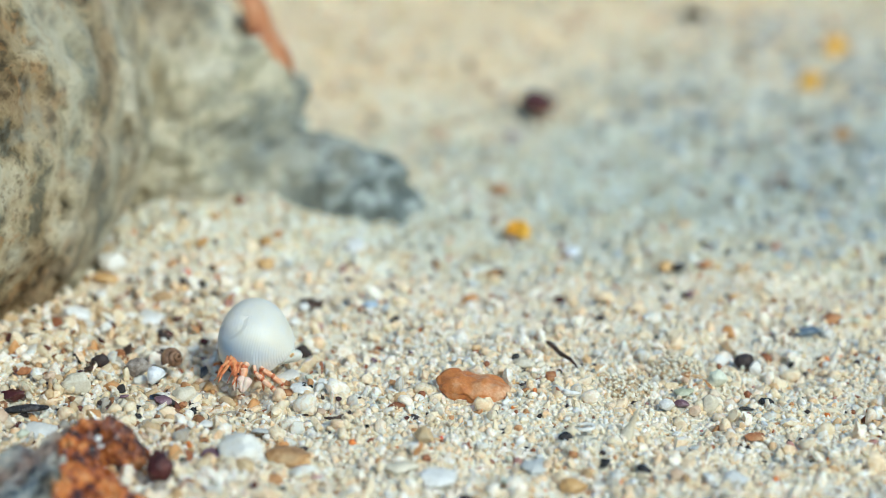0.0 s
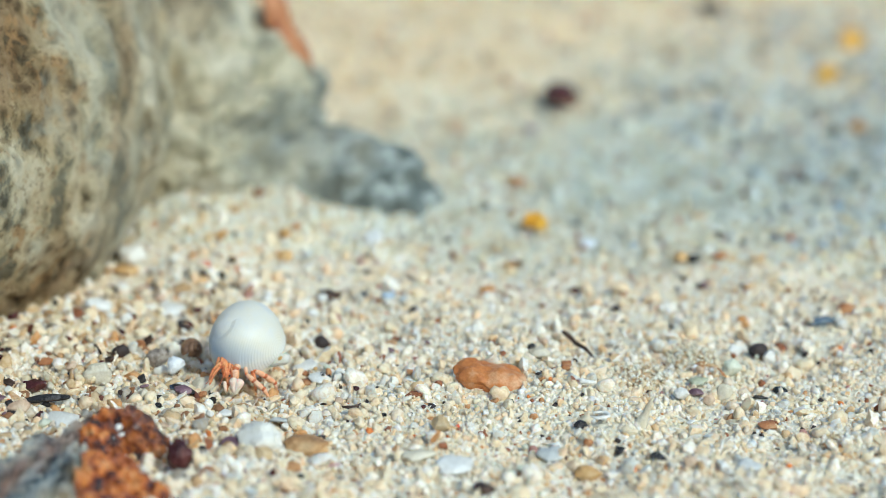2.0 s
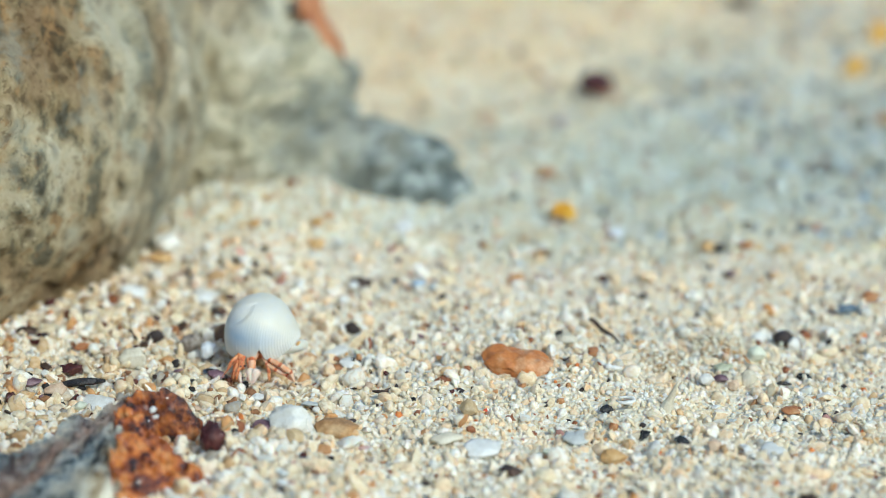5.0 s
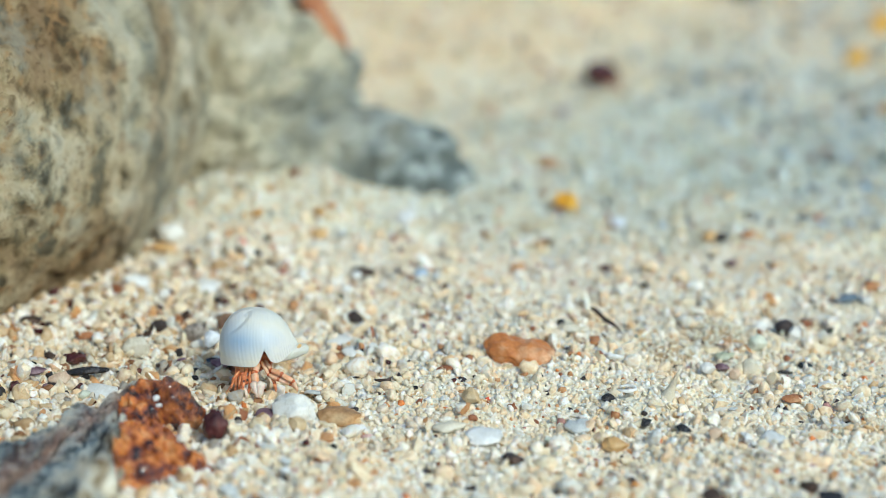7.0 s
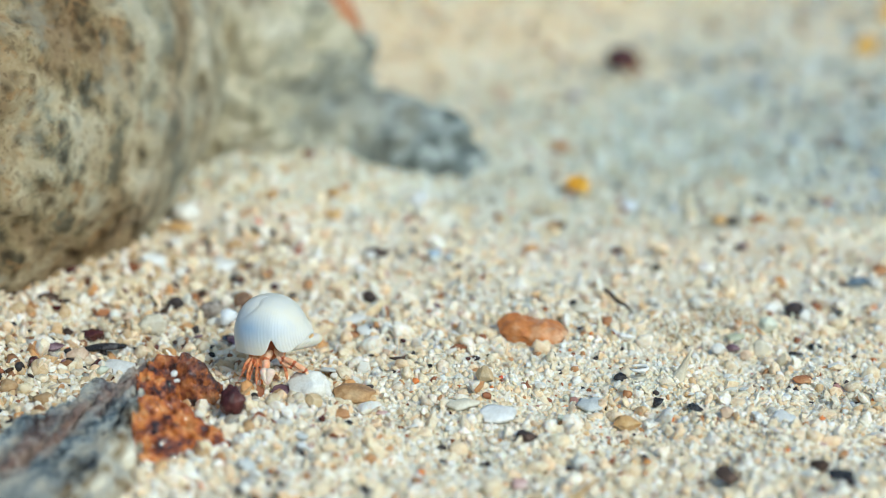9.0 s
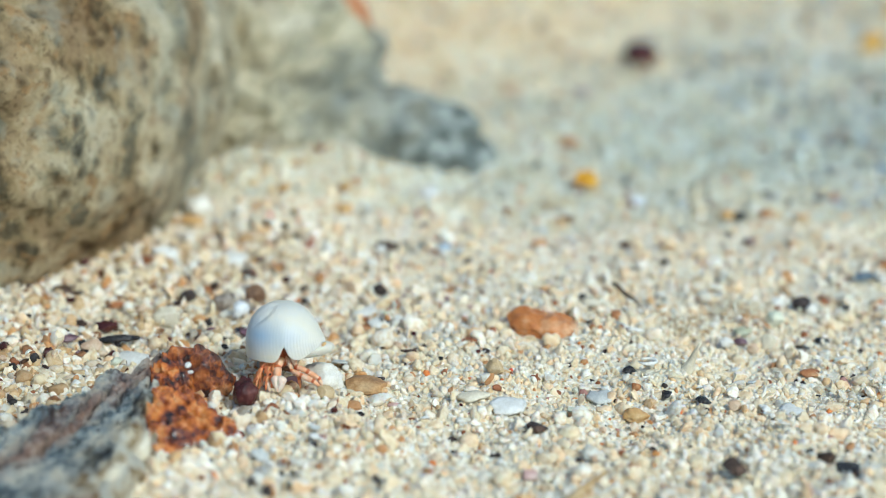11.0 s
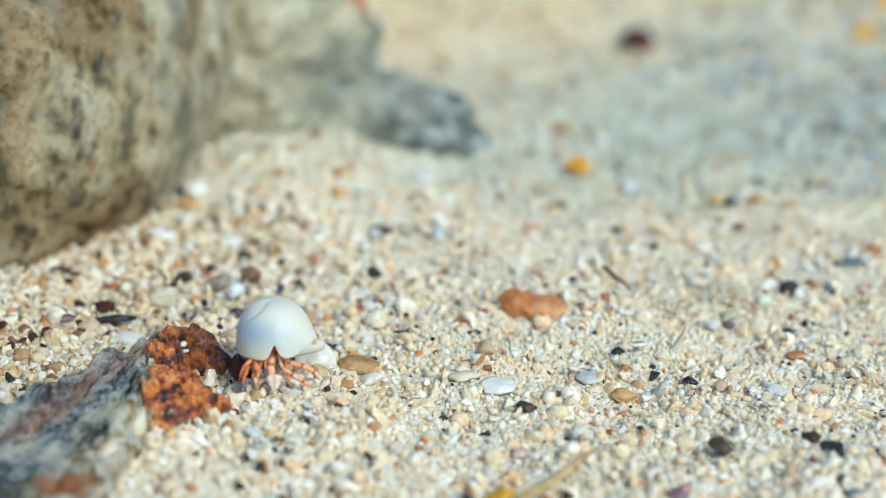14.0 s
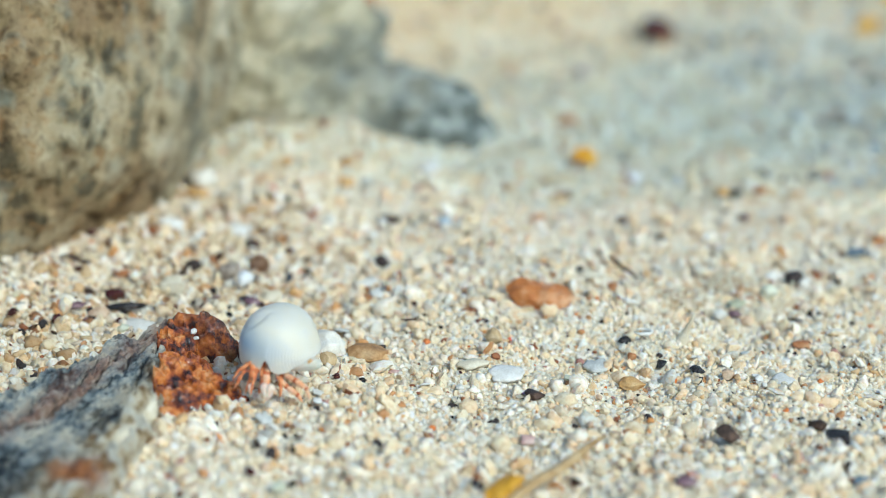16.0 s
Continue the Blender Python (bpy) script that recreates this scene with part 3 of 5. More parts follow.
def build_reef_piece():
    """A long grey weathered piece, ribbed lengthwise, with a rusty porous crust over its broken end."""
    thing = tagged(new("reef_piece"), "grey weathered reef piece with a rust-orange porous end", "coral")
    xs = np.linspace(-4.5, 100, 440)
    Y, Z = reef_rows(xs, 170)
    for a in range(len(xs)):
        for b in range(170):
            x, y = float(xs[a]), float(Y[a, b])
            fan = y - 0.10 * x  # the ribs spread with the piece
            up = min(max((Z[a, b] + 1.2) / 3.0, 0.0), 1.0)
            d = 1.0 * noise.noise(Vector((x * 0.06, fan * 0.24, 5))) - 2.0 * max(0.0, 0.16 - abs(noise.noise(Vector((x * 0.05 + 3, fan * 0.30, 1))))) / 0.16
            d += 1.15 * noise.noise(Vector((x * 0.20, fan * 0.38, 2))) + 0.55 * (0.5 - noise.voronoi(Vector((x * 0.26, fan * 0.46, 0)))[0][0])
            d += 1.3 * (0.45 - noise.voronoi(Vector((x * 0.11 + 4, fan * 0.20, 2)))[0][0])
            d += 0.50 * noise.noise(Vector((x * 0.55, fan * 0.95, 7))) + 0.34 * noise.noise(Vector((x * 1.2, fan * 1.7, 3)))
            d += 3.2 * math.exp(-(((x - 37) / 5.0) ** 2) - ((y - 11.5) / 2.2) ** 2) - 1.8 * math.exp(-(((x - 36) / 9) ** 2) - ((y - 6.4) / 1.8) ** 2)  # a pale knob beside a dip
            under = min(max((crust_edge(Vector((x, y, float(Z[a, b])))) - x - 0.6) / 1.6, 0.0), 1.0)
            Z[a, b] += 1.35 * d * up - 3.0 * under
            Y[a, b] += 0.5 * noise.noise(Vector((x * 0.35, fan * 0.4, Z[a, b] * 0.5 + 9))) * up
    sheet("weathered_body", xs, Y, Z, DRIFT, thing, "grey ribbed and cracked")
    xs = np.linspace(-5, 34, 250)
    Y, Z = reef_rows(xs, 240)
    for a in range(len(xs)):
        for b in range(240):
            x, y, z = float(xs[a]), float(Y[a, b]), float(Z[a, b])
            q = Vector((x, y, z))
            bound = crust_edge(q)
            inside = min(max((bound - x) / 1.6, 0.0), 1.0)
            up = min(max((z + 1.2) / 3.0, 0.0), 1.0)
            near = noise.voronoi(q * 0.44 + Vector((3, 1, 7)))[0][0] + 0.10 * noise.noise(q * 1.1)
            hole = min(max((0.50 - near) / 0.22, 0.0), 1.0)
            tiny = min(max((0.36 - noise.voronoi(q * 1.05)[0][0]) / 0.2, 0.0), 1.0)
            d = 0.9 * noise.noise(q * 0.20) + 0.8 * (noise.turbulence(q * 0.30, 4, False) - 0.5) + 1.0 - 2.6 * hole - 0.8 * tiny + 0.55 * noise.noise(q * 0.6) + 0.08 * noise.noise(q * 2.4)
            Z[a, b] += d * up * inside - (2.2 + 0.8 * up) * (1 - inside)
            Y[a, b] += 0.9 * noise.noise(q * 0.5 + Vector((0, 7, 0))) * up
    for _ in range(2):
        Z[1:-1] = 0.25 * Z[:-2] + 0.5 * Z[1:-1] + 0.25 * Z[2:]
        Z[:, 1:-1] = 0.25 * Z[:, :-2] + 0.5 * Z[:, 1:-1] + 0.25 * Z[:, 2:]
    crust = sheet("crust", xs, Y, Z, CRUST, thing, "wet rust-orange porous crust")
    for x, y, z, r, mat, lab in ((5.3, -0.9, 8.0, 0.9, WHITE, "white grain stuck in the crust"), (6.2, 0.4, 7.2, 0.7, WHITE, "white grain stuck in the crust"), (16.5, 3.5, 6.0, 0.9, PALEGREY, "glassy grain stuck in the crust")):
        knob = part("knob", lump(r * 0.0019, r * 0.0014, r * 0.0012, int(r * 70)), mat, crust, lab)
        knob.location = (x * 0.001, y * 0.001, z * 0.001)
    for x, y, z, w, d, h, turn, k in ((35.5, 11.5, 5.6, 9.0, 5.6, 6.2, 14, 3), (44.0, 13.6, 4.2, 10.0, 4.6, 4.0, 16, 5)):
        knob = part("knob", lump(w * 0.001, d * 0.001, h * 0.001, k), CREAM, thing, "cream chalky knob")
        knob.matrix_basis = pose(x * 0.001, y * 0.001, z * 0.001, 0, 8, turn)
    thing.matrix_world = pose(-0.0625, -0.0425, 0, 0, 0, -120)
    return thing


build_reef_piece()


def build_waisted_stone():
    """Two rounded ends with a waist between them."""
    bm = rough_ball((0.0078, 0.0044, 0.0027), 5, 0.10, 1.0, 8)
    for v in bm.verts:
        t = v.co.x / 0.0076
        pinch = 1 - 0.20 * math.exp(-((t + 0.12) / 0.22) ** 2)
        v.co.z *= pinch * (1.06 - 0.12 * t)
        v.co.y *= 0.9 + 0.1 * pinch
        v.co.z += 0.0007 * noise.noise(v.co * 500)
    ob = finish("stone", bm, TERRACOTTA)
    ob.matrix_world = pose(0.0010, -0.0065, 0.0019, 0, 6, -14)
    return tagged(ob, "smooth orange-brown stone with a waist, lying on sand", "stone")


build_waisted_stone()

# ---- the hermit crabs ----


def shell_mesh(nu=460, nv=150):
    """A rounded dome with a scalloped rim, rib rings about its spout, and a fold from the crown down one flank."""
    spout = np.array((7.4, -1.0, 3.4))
    u = np.linspace(0, 2 * math.pi, nu, endpoint=False)[None, :]
    v = np.linspace(0.0, 1.0, nv)[:, None]
    slope = np.minimum(v * 1.10, 1.0) * math.pi * 0.5
    skirt = np.clip(v * 1.10 - 1, 0, 1) * 10
    wide = np.sin(slope) ** 0.86 * (1 - 0.015 * skirt)
    x = 7.35 * wide * np.cos(u) - 0.6 * (1 - v)
    y = np.where(np.sin(u) < 0, 7.0, 10.0) * wide * np.sin(u)
    z = 1.5 + 8.5 * np.cos(slope) ** 0.92 - 1.5 * skirt + 0 * u
    # the front rim: level, a notch, a lobe, then a rise to the spout
    front = np.clip(-np.sin(u) * 1.3, 0, 1)
    low = v**6
    notch = np.exp(-(np.abs((x - 0.5) / 0.85) ** 1.6)) * 2.4 * front
    lobe = -0.45 * np.exp(-(((x - 3.0) / 1.5) ** 2)) * front
    lift = 3.3 * np.clip((x - 4.4) / 3.0, 0, 1) ** 1.3
    z = z + low * (notch + lobe + lift + 1.5 * front * (0.35 + 0.65 / (1 + np.exp(-(x + 0.2) / 0.5)))) - 0.5 * skirt
    x = x + low * 0.9 * np.clip((x - 5) / 2.5, 0, 1)
    p = np.stack([x, y, z], -1)
    out = np.stack([x / 7.3, y / 6.4, (z - 2) / 8.5], -1)
    out /= np.linalg.norm(out, axis=-1, keepdims=True) + 1e-6
    ring = np.linalg.norm((p - spout) * (1, 0.9, 1), axis=-1)
    mask = 1 / (1 + np.exp((z - 5.2 - 0.10 * x) / 0.6)) * (0.45 + 0.55 * np.clip((x + 1) / 4, 0, 1))
    p = p + out * (0.030 * np.sin(ring * 2 * math.pi / 0.56) * mask)[..., None]
    p = p + out * (0.012 * np.sin(ring * 2 * math.pi / 0.44) * (1 - mask))[..., None]
    # the fold
    a, b = np.array((-1.0, 10.3)), np.array((-6.7, 5.6))
    flat = np.stack([x, z], -1) - a
    ab = b - a
    t = np.clip((flat @ ab) / (ab @ ab), 0, 1)
    gap = np.linalg.norm(flat - t[..., None] * ab, axis=-1)
    side = 1 / (1 + np.exp(-(flat[..., 0] * ab[1] - flat[..., 1] * ab[0]) / 2.0))
    facing = np.clip(-np.sin(u) * 2, 0, 1)
    p = p - out * (0.22 * np.exp(-((gap / 0.34) ** 2)) * facing * np.sin(np.clip(t * 1.1, 0, 1) * math.pi))[..., None]
    p = p - out * (0.30 * np.exp(-((gap / 1.5) ** 2)) * facing * side)[..., None]
    verts = (p * 0.00098).reshape(-1, 3)
    i = np.arange(nu * nv).reshape(nv, nu)
    k = np.roll(i, -1, axis=1)
    faces = np.stack([i[:-1], i[1:], k[1:], k[:-1]], -1).reshape(-1, 4)
    bm = bmesh.new()
    vs = [bm.verts.new(c) for c in verts.tolist()]
    for f in faces.tolist():
        bm.faces.new([vs[q] for q in f])
    bmesh.ops.remove_doubles(bm, verts=bm.verts[:nu], dist=1e-7)
    bmesh.ops.recalc_face_normals(bm, faces=bm.faces)
    return bm


def spindle(bm, a, b, r0, r1, seed=0):
    """A swollen limb segment from a to b."""
    a, b = Vector(a), Vector(b)
    turn = (b - a).to_track_quat("Z", "Y").to_matrix()
    half = (b - a).length * 0.5
    made = bmesh.ops.create_icosphere(bm, subdivisions=3, radius=1.0)["verts"]
    for v in made:
        k = 0.5 + 0.5 * v.co.z
        r = (r0 + (r1 - r0) * k) * 0.84 * math.sqrt(1 + v.co.z**2)
        c = Vector((v.co.x * r, v.co.y * r, v.co.z * half * 1.06))
        c *= 1 + 0.08 * noise.noise(v.co * 2.3 + Vector((seed, 3, 1)))
        v.co = (a + b) * 0.5 + turn @ c


def build_crab(shell_mat, claw_mat, finger_mat, leg_mat, joint_mat, label):
    """Parts in millimetres about the thing's foot, scaled to metres; the front looks along -y."""
    mm = 0.001
    crab = tagged(new("hermit_crab"), label, "crab")
    moving = []
    near = shell_mat is SHELL
    shell = part("shell", shell_mesh() if near else shell_mesh(80, 40), shell_mat, crab, "white ribbed shell with a scalloped rim" if near else "")
    shell.location = (0, 0, 5.8 * mm)
    solid = shell.modifiers.new("wall", "SOLIDIFY")
    solid.thickness, solid.offset = 0.00028, -1
    bm = bmesh.new()
    spindle(bm, (2.8 * mm, -3.2 * mm, 0.6 * mm), (9.5 * mm, -1.8 * mm, 2.1 * mm), 1.2 * mm, 1.6 * mm, 4)
    part("shell_lip", bm, LIP if near else shell_mat, shell, "thick pale lip of the shell")
    bm = bmesh.new()
    spindle(bm, (7.4 * mm, -2.9 * mm, 2.3 * mm), (8.1 * mm, -2.7 * mm, 3.1 * mm), 0.42 * mm, 0.36 * mm, 2)
    part("spout_edge", bm, AMBER, shell, "orange-brown stain at the spout")
    bm = rough_ball((3.8 * mm, 4.0 * mm, 2.4 * mm), 4, 0.35, 1.6, 4)
    part("body", bm, joint_mat, crab, "orange body under the shell").location = (-0.4 * mm, -0.6 * mm, 6.0 * mm)

    def limb(name, root, chain, radii, mat, note=""):
        bm = bmesh.new()
        root = Vector(root)
        thick = 1.25 if name == "claw" else 1.0
        pts = [root] + [Vector((c[0] * (0.80 if c[0] < 0 else 0.92), c[1] * 0.92, 0.4 + c[2] * 1.0)) for c in chain]
        for k in range(len(pts) - 1):
            spindle(bm, (pts[k] - root) * mm, (pts[k + 1] - root) * mm, thick * radii[k] * mm, 0.92 * thick * radii[k + 1] * mm, k)
        ob = part(name, bm, mat, crab, note)
        ob.location = root * mm
        for k in range(1, len(pts) - 1):
            ball = part("joint", rough_ball((radii[k] * 0.74 * thick * mm,) * 3, 2, 0.1, 1, k), joint_mat, ob, "deep orange joint")
            ball.location = (pts[k] - root) * mm
        moving.append((ob, root * mm))
        return ob

    claw = limb("claw", (0.2, -4.0, 6.4), [(-0.5, -6.4, 4.6), (-0.1, -7.8, 2.9)], (0.62, 0.80, 0.72), claw_mat, "large pale pink claw")
    for dx, turn in ((-0.85, 1), (0.45, -1)):
        bm = bmesh.new()
        spindle(bm, ((dx * 1.15 + 0.2) * mm, -3.5 * mm, -2.6 * mm), ((0.15 * dx + 0.2) * mm, -4.5 * mm, -5.4 * mm), (1.30 - 0.15 * turn) * mm, 0.42 * mm, dx)
        part("finger", bm, finger_mat, claw, "pale claw finger")
    small = limb("claw", (-3.0, -3.8, 6.2), [(-3.4, -6.2, 4.4), (-2.5, -7.4, 2.8)], (0.6, 0.75, 0.7), leg_mat, "small orange claw")
    bm = bmesh.new()
    spindle(bm, (0.6 * mm, -3.6 * mm, -3.4 * mm), (1.2 * mm, -4.2 * mm, -5.4 * mm), 0.55 * mm, 0.25 * mm, 3)
    part("finger", bm, finger_mat, small, "pale claw finger")
    limb("walking_leg", (0.9, -4.2, 6.6), [(2.2, -6.2, 4.0), (4.2, -7.0, 3.2), (6.6, -7.4, 2.2), (8.0, -7.6, 1.0)], (0.42, 0.5, 0.72, 0.7, 0.22), claw_mat, "pale pink leg with orange joints")
    limb("walking_leg", (1.4, -3.6, 6.6), [(3.4, -5.6, 4.8), (5.8, -6.2, 4.2), (8.2, -6.2, 3.0), (9.2, -6.4, 1.2)], (0.42, 0.6, 0.76, 0.62, 0.22), claw_mat, "pale pink leg with orange joints")
    limb("walking_leg", (-3.2, -3.4, 6.6), [(-4.4, -5.8, 5.2), (-6.0, -6.8, 4.0), (-6.8, -7.4, 2.0)], (0.42, 0.5, 0.45, 0.16), leg_mat, "orange leg with a pale tip")
    limb("walking_leg", (-2.6, -3.6, 6.4), [(-4.0, -6.4, 4.4), (-4.8, -7.8, 2.4), (-5.0, -8.4, 0.9)], (0.4, 0.46, 0.36, 0.15), leg_mat, "orange leg")
    limb("walking_leg", (-1.8, -3.8, 6.4), [(-2.4, -6.6, 4.2), (-2.6, -8.2, 2.2), (-2.4, -9.0, 0.7)], (0.45, 0.5, 0.4, 0.18), leg_mat, "orange leg")
    limb("walking_leg", (-3.8, -3.0, 6.4), [(-5.2, -5.4, 4.0), (-5.6, -7.0, 2.2), (-6.0, -7.8, 0.8)], (0.45, 0.5, 0.4, 0.18), leg_mat, "orange leg")
    limb("walking_leg", (-0.8, -3.8, 6.4), [(-1.4, -6.0, 4.4), (-1.2, -7.2, 2.6), (-1.6, -8.0, 0.9)], (0.5, 0.6, 0.5, 0.2), leg_mat, "orange leg")
    limb("walking_leg", (2.2, -3.2, 6.2), [(2.9, -5.2, 4.2), (3.6, -6.4, 2.6), (4.0, -7.0, 0.9)], (0.5, 0.6, 0.5, 0.2), leg_mat, "orange leg")
    for x in (-2.6, -1.3):
        limb("eye_stalk", (x, -4.6, 5.8), [(x - 0.15, -7.2, 4.2)], (0.28, 0.34), leg_mat, "orange eye stalk")
        part("eye", rough_ball((0.22 * mm,) * 3, 2, 0.02, 1, 1), CHARCOAL, moving[-1][0], "black eye").location = (-0.15 * mm, -2.75 * mm, -1.7 * mm)
    for x, e in ((-2.9, -7.4), (-1.2, -0.6), (-2.4, -4.0)):
        limb("antenna", (x, -5.4, 5.2), [((x + e) / 2, -7.6, 4.0), (e, -9.0, 1.6)], (0.15, 0.13, 0.08), joint_mat, "thin red antenna")
    return crab, moving, shell


CRAB, CRAB_LIMBS, CRAB_SHELL = build_crab(SHELL, CLAW_SKIN, FINGER_SKIN, LEG_SKIN, JOINT_SKIN, "hermit crab with orange legs carrying a white ribbed shell")
FAR_CRAB, FAR_LIMBS, _ = build_crab(DARKRED, RUST, RUST, RUST, DARKBROWN, "small dark red-brown hermit crab crossing the sand")
FAR_CRAB.scale = (0.62, 0.62, 0.52)

# ---- pieces lying on the sand ----


def char(w, d, h, seed):
    """A broken crumb: split along flat faces, with sharp edges and hollows."""
    bm = rough_ball((1, 1, 1), 3, 0.55, 1.7, seed)
    rng = random.Random(seed * 17 + 3)
    planes = [(Vector((rng.gauss(0, 1), rng.gauss(0, 1), rng.gauss(0, 1))).normalized(), rng.uniform(0.30, 0.80)) for _ in range(8)]
    for v in bm.verts:
        c = v.co * (1 - 0.35 * max(0.0, 0.5 - noise.voronoi(v.co * 1.7 + Vector((seed, 0, 2)))[0][0]))
        for n, cut in planes:
            over = c.dot(n) - cut
            if over > 0:
                c -= n * over * 0.92
        v.co = Vector((c.x * w, c.y * d, c.z * h)) * 0.56
    return bm


def flat(w, d, h, seed):
    """A thin curved chip with an irregular outline."""
    bm = bmesh.new()
    n, rings = 22, 5
    top, low = [], []
    for r in range(1, rings + 1):
        k = r / rings
        up, dn = [], []
        for i in range(n):
            a = 2 * math.pi * i / n
            e = 1 + 0.5 * noise.noise(Vector((math.cos(a) * 1.2, math.sin(a) * 1.2, seed * 2.3))) + 0.12 * noise.noise(Vector((math.cos(a) * 4, math.sin(a) * 4, seed)))
            x, y = 0.5 * w * k * e * math.cos(a), 0.5 * d * k * e * math.sin(a)
            z = 0.09 * w * (1 - k * k) + 0.05 * w * noise.noise(Vector((x, y, seed)) * (2.5 / w))
            up.append(bm.verts.new((x, y, z + h * 0.5)))
            dn.append(bm.verts.new((x, y, z - h * 0.5)))
        top.append(up)
        low.append(dn)
    c1, c2 = bm.verts.new((0, 0, 0.09 * w + h * 0.5)), bm.verts.new((0, 0, 0.09 * w - h * 0.5))
    for i in range(n):
        j = (i + 1) % n
        bm.faces.new((c1, top[0][i], top[0][j]))
        bm.faces.new((c2, low[0][j], low[0][i]))
        for a, b in zip(top, top[1:]):
            bm.faces.new((a[i], b[i], b[j], a[j]))
        for a, b in zip(low, low[1:]):
            bm.faces.new((a[j], b[j], b[i], a[i]))
        bm.faces.new((top[-1][i], low[-1][i], low[-1][j], top[-1][j]))
    return bm


def arc_tube(radius, thick, start, sweep, squash, seed):
    bm = bmesh.new()
    n, m = 20, 8
    rings = []
    for i in range(n + 1):
        a = start + sweep * i / n
        mid = Vector((radius * math.cos(a), radius * squash * math.sin(a), 0))
        out = Vector((math.cos(a), math.sin(a), 0))
        t = thick * (0.8 + 0.5 * noise.noise(Vector((i * 0.4, seed, 0)))) * (0.45 + 0.55 * min(1, 4 * i / n, 4 * (1 - i / n) + 0.2))
        rings.append([bm.verts.new(mid + out * t * math.cos(b) + Vector((0, 0, t * math.sin(b)))) for b in [2 * math.pi * k / m for k in range(m)]])
    for a, b in zip(rings, rings[1:]):
        for k in range(m):
            bm.faces.new((a[k], b[k], b[(k + 1) % m], a[(k + 1) % m]))
    bm.faces.new(rings[0])
    bm.faces.new(rings[-1][::-1])
    bmesh.ops.recalc_face_normals(bm, faces=bm.faces)
    return bm


def ring(w, d, h, seed):
    return arc_tube(w * 0.42, w * 0.10, 0.4 + seed, 5.2, 0.75, seed)


def twig(w, d, h, seed):
    return arc_tube(w * 0.6, w * 0.11, 3.6, 1.9, 1.0, seed)


TAKEN = []  # ground that the loose pieces cover, kept free of grains


def bit(form, name, at, size, turn, material, seed, label, category):
    """One loose piece: its place on the sand and its size in millimetres."""
    w, d, h = (s * (0.00086 if form is char else 0.001) for s in size)
    ob = finish(name, form(w, d, h, seed), material, smooth=form is not char)
    rise = {flat: 0.35, ring: 0.6, twig: 0.6}.get(form, 0.42)
    tilt = 12 if form is flat else 0
    ob.matrix_world = pose(at[0] * 0.001, at[1] * 0.001, at[2] * 0.001 + h * rise + (0.0009 if form in (flat, ring, twig) else 0.0003), tilt, 4 * math.sin(seed), turn)
    TAKEN.append((at[0] * 0.001, at[1] * 0.001, min(w, d) * 0.5))
    return tagged(ob, label if len(label.split()) > 3 else label + " lying on sand", category, "loose pieces on the sand")


bit(lump, "black_pebble", (9.2, 7.4, 2.3), (1.8, 1.5, 1.2), 20, CHARCOAL, 1, "small black pebble in pale sand", "pebble")
bit(lump, "pebble", (11.1, 4.7, 1.7), (4.1, 3.3, 2.1), -15, CREAM, 2, "cream coral pebble", "pebble")
bit(lump, "pebble", (1.5, 12.0, 0.4), (1.8, 1.5, 1.5), 10, ORANGE, 3, "small orange pebble", "pebble")
bit(lump, "pebble", (15.9, -4.3, 2.5), (1.9, 1.5, 1.4), 0, RUST, 4, "small rust-brown pebble", "pebble")
bit(char, "charcoal_bit", (4.5, -17.5, 0.8), (2.2, 1.7, 1.5), 30, CHARCOAL, 5, "tiny crumb of black charcoal", "charcoal")
bit(lump, "pebble", (-8.5, -30.7, 1.0), (3.8, 3.1, 3.1), -20, TAN, 6, "tan blocky pebble on the sand", "pebble")
bit(lump, "bead", (-5.3, -29.3, 0.9), (1.0, 0.8, 0.9), 0, RED, 7, "tiny bright red grain", "grain")
bit(twig, "coral_twig", (20.2, -8.3, 1.6), (5.6, 4.4, 1.8), -25, WHITE, 8, "curved white coral twig", "coral")
bit(ring, "shell_ring", (21.3, -27.1, 1.3), (4.3, 3.4, 1.9), 20, WHITE, 9, "broken white shell ring", "shell")
bit(char, "charcoal_bit", (17.7, -27.3, 0.5), (2.6, 2.1, 1.9), 0, CHARCOAL, 10, "black charcoal crumb with pale specks", "charcoal")
bit(lump, "pebble", (18.8, -34.7, 0.2), (1.9, 1.5, 1.7), 0, RUST, 11, "small rust-brown pebble", "pebble")
bit(char, "charcoal_bit", (24.4, -37.6, -0.3), (3.3, 2.7, 2.0), 15, CHARCOAL, 12, "black charcoal crumb with pale specks", "charcoal")
bit(char, "charcoal_bit", (31.6, -41.9, 1.0), (3.9, 3.1, 1.6), -20, CHARCOAL, 13, "broken black charcoal crumb", "charcoal")
bit(lump, "pebble", (36.7, -45.6, 1.5), (2.7, 2.1, 2.0), 0, PINKTAN, 14, "pinkish tan pebble", "pebble")
bit(lump, "pebble", (18.6, -44.8, -1.8), (4.9, 4.0, 2.6), -10, AMBER, 15, "smooth amber-tan pebble", "pebble")
bit(lump, "seed_pod", (-0.3, -54.4, 0.1), (4.6, 3.7, 1.3), -5, DARKBROWN, 16, "dark brown oval seed pod", "seed")
bit(flat, "shell_fragment", (-5.7, -45.4, -0.3), (5.3, 4.8, 0.5), 10, WHITE, 17, "flat translucent white shell fragment", "shell")
bit(flat, "shell_fragment", (53.3, -23.7, -0.6), (3.4, 3.1, 0.3), 20, RUST, 18, "reddish-brown shell fragment", "shell")
bit(lump, "black_pebble", (57.9, -5.8, -0.9), (3.1, 2.5, 1.2), -10, CHARCOAL, 19, "smooth black pebble", "pebble")
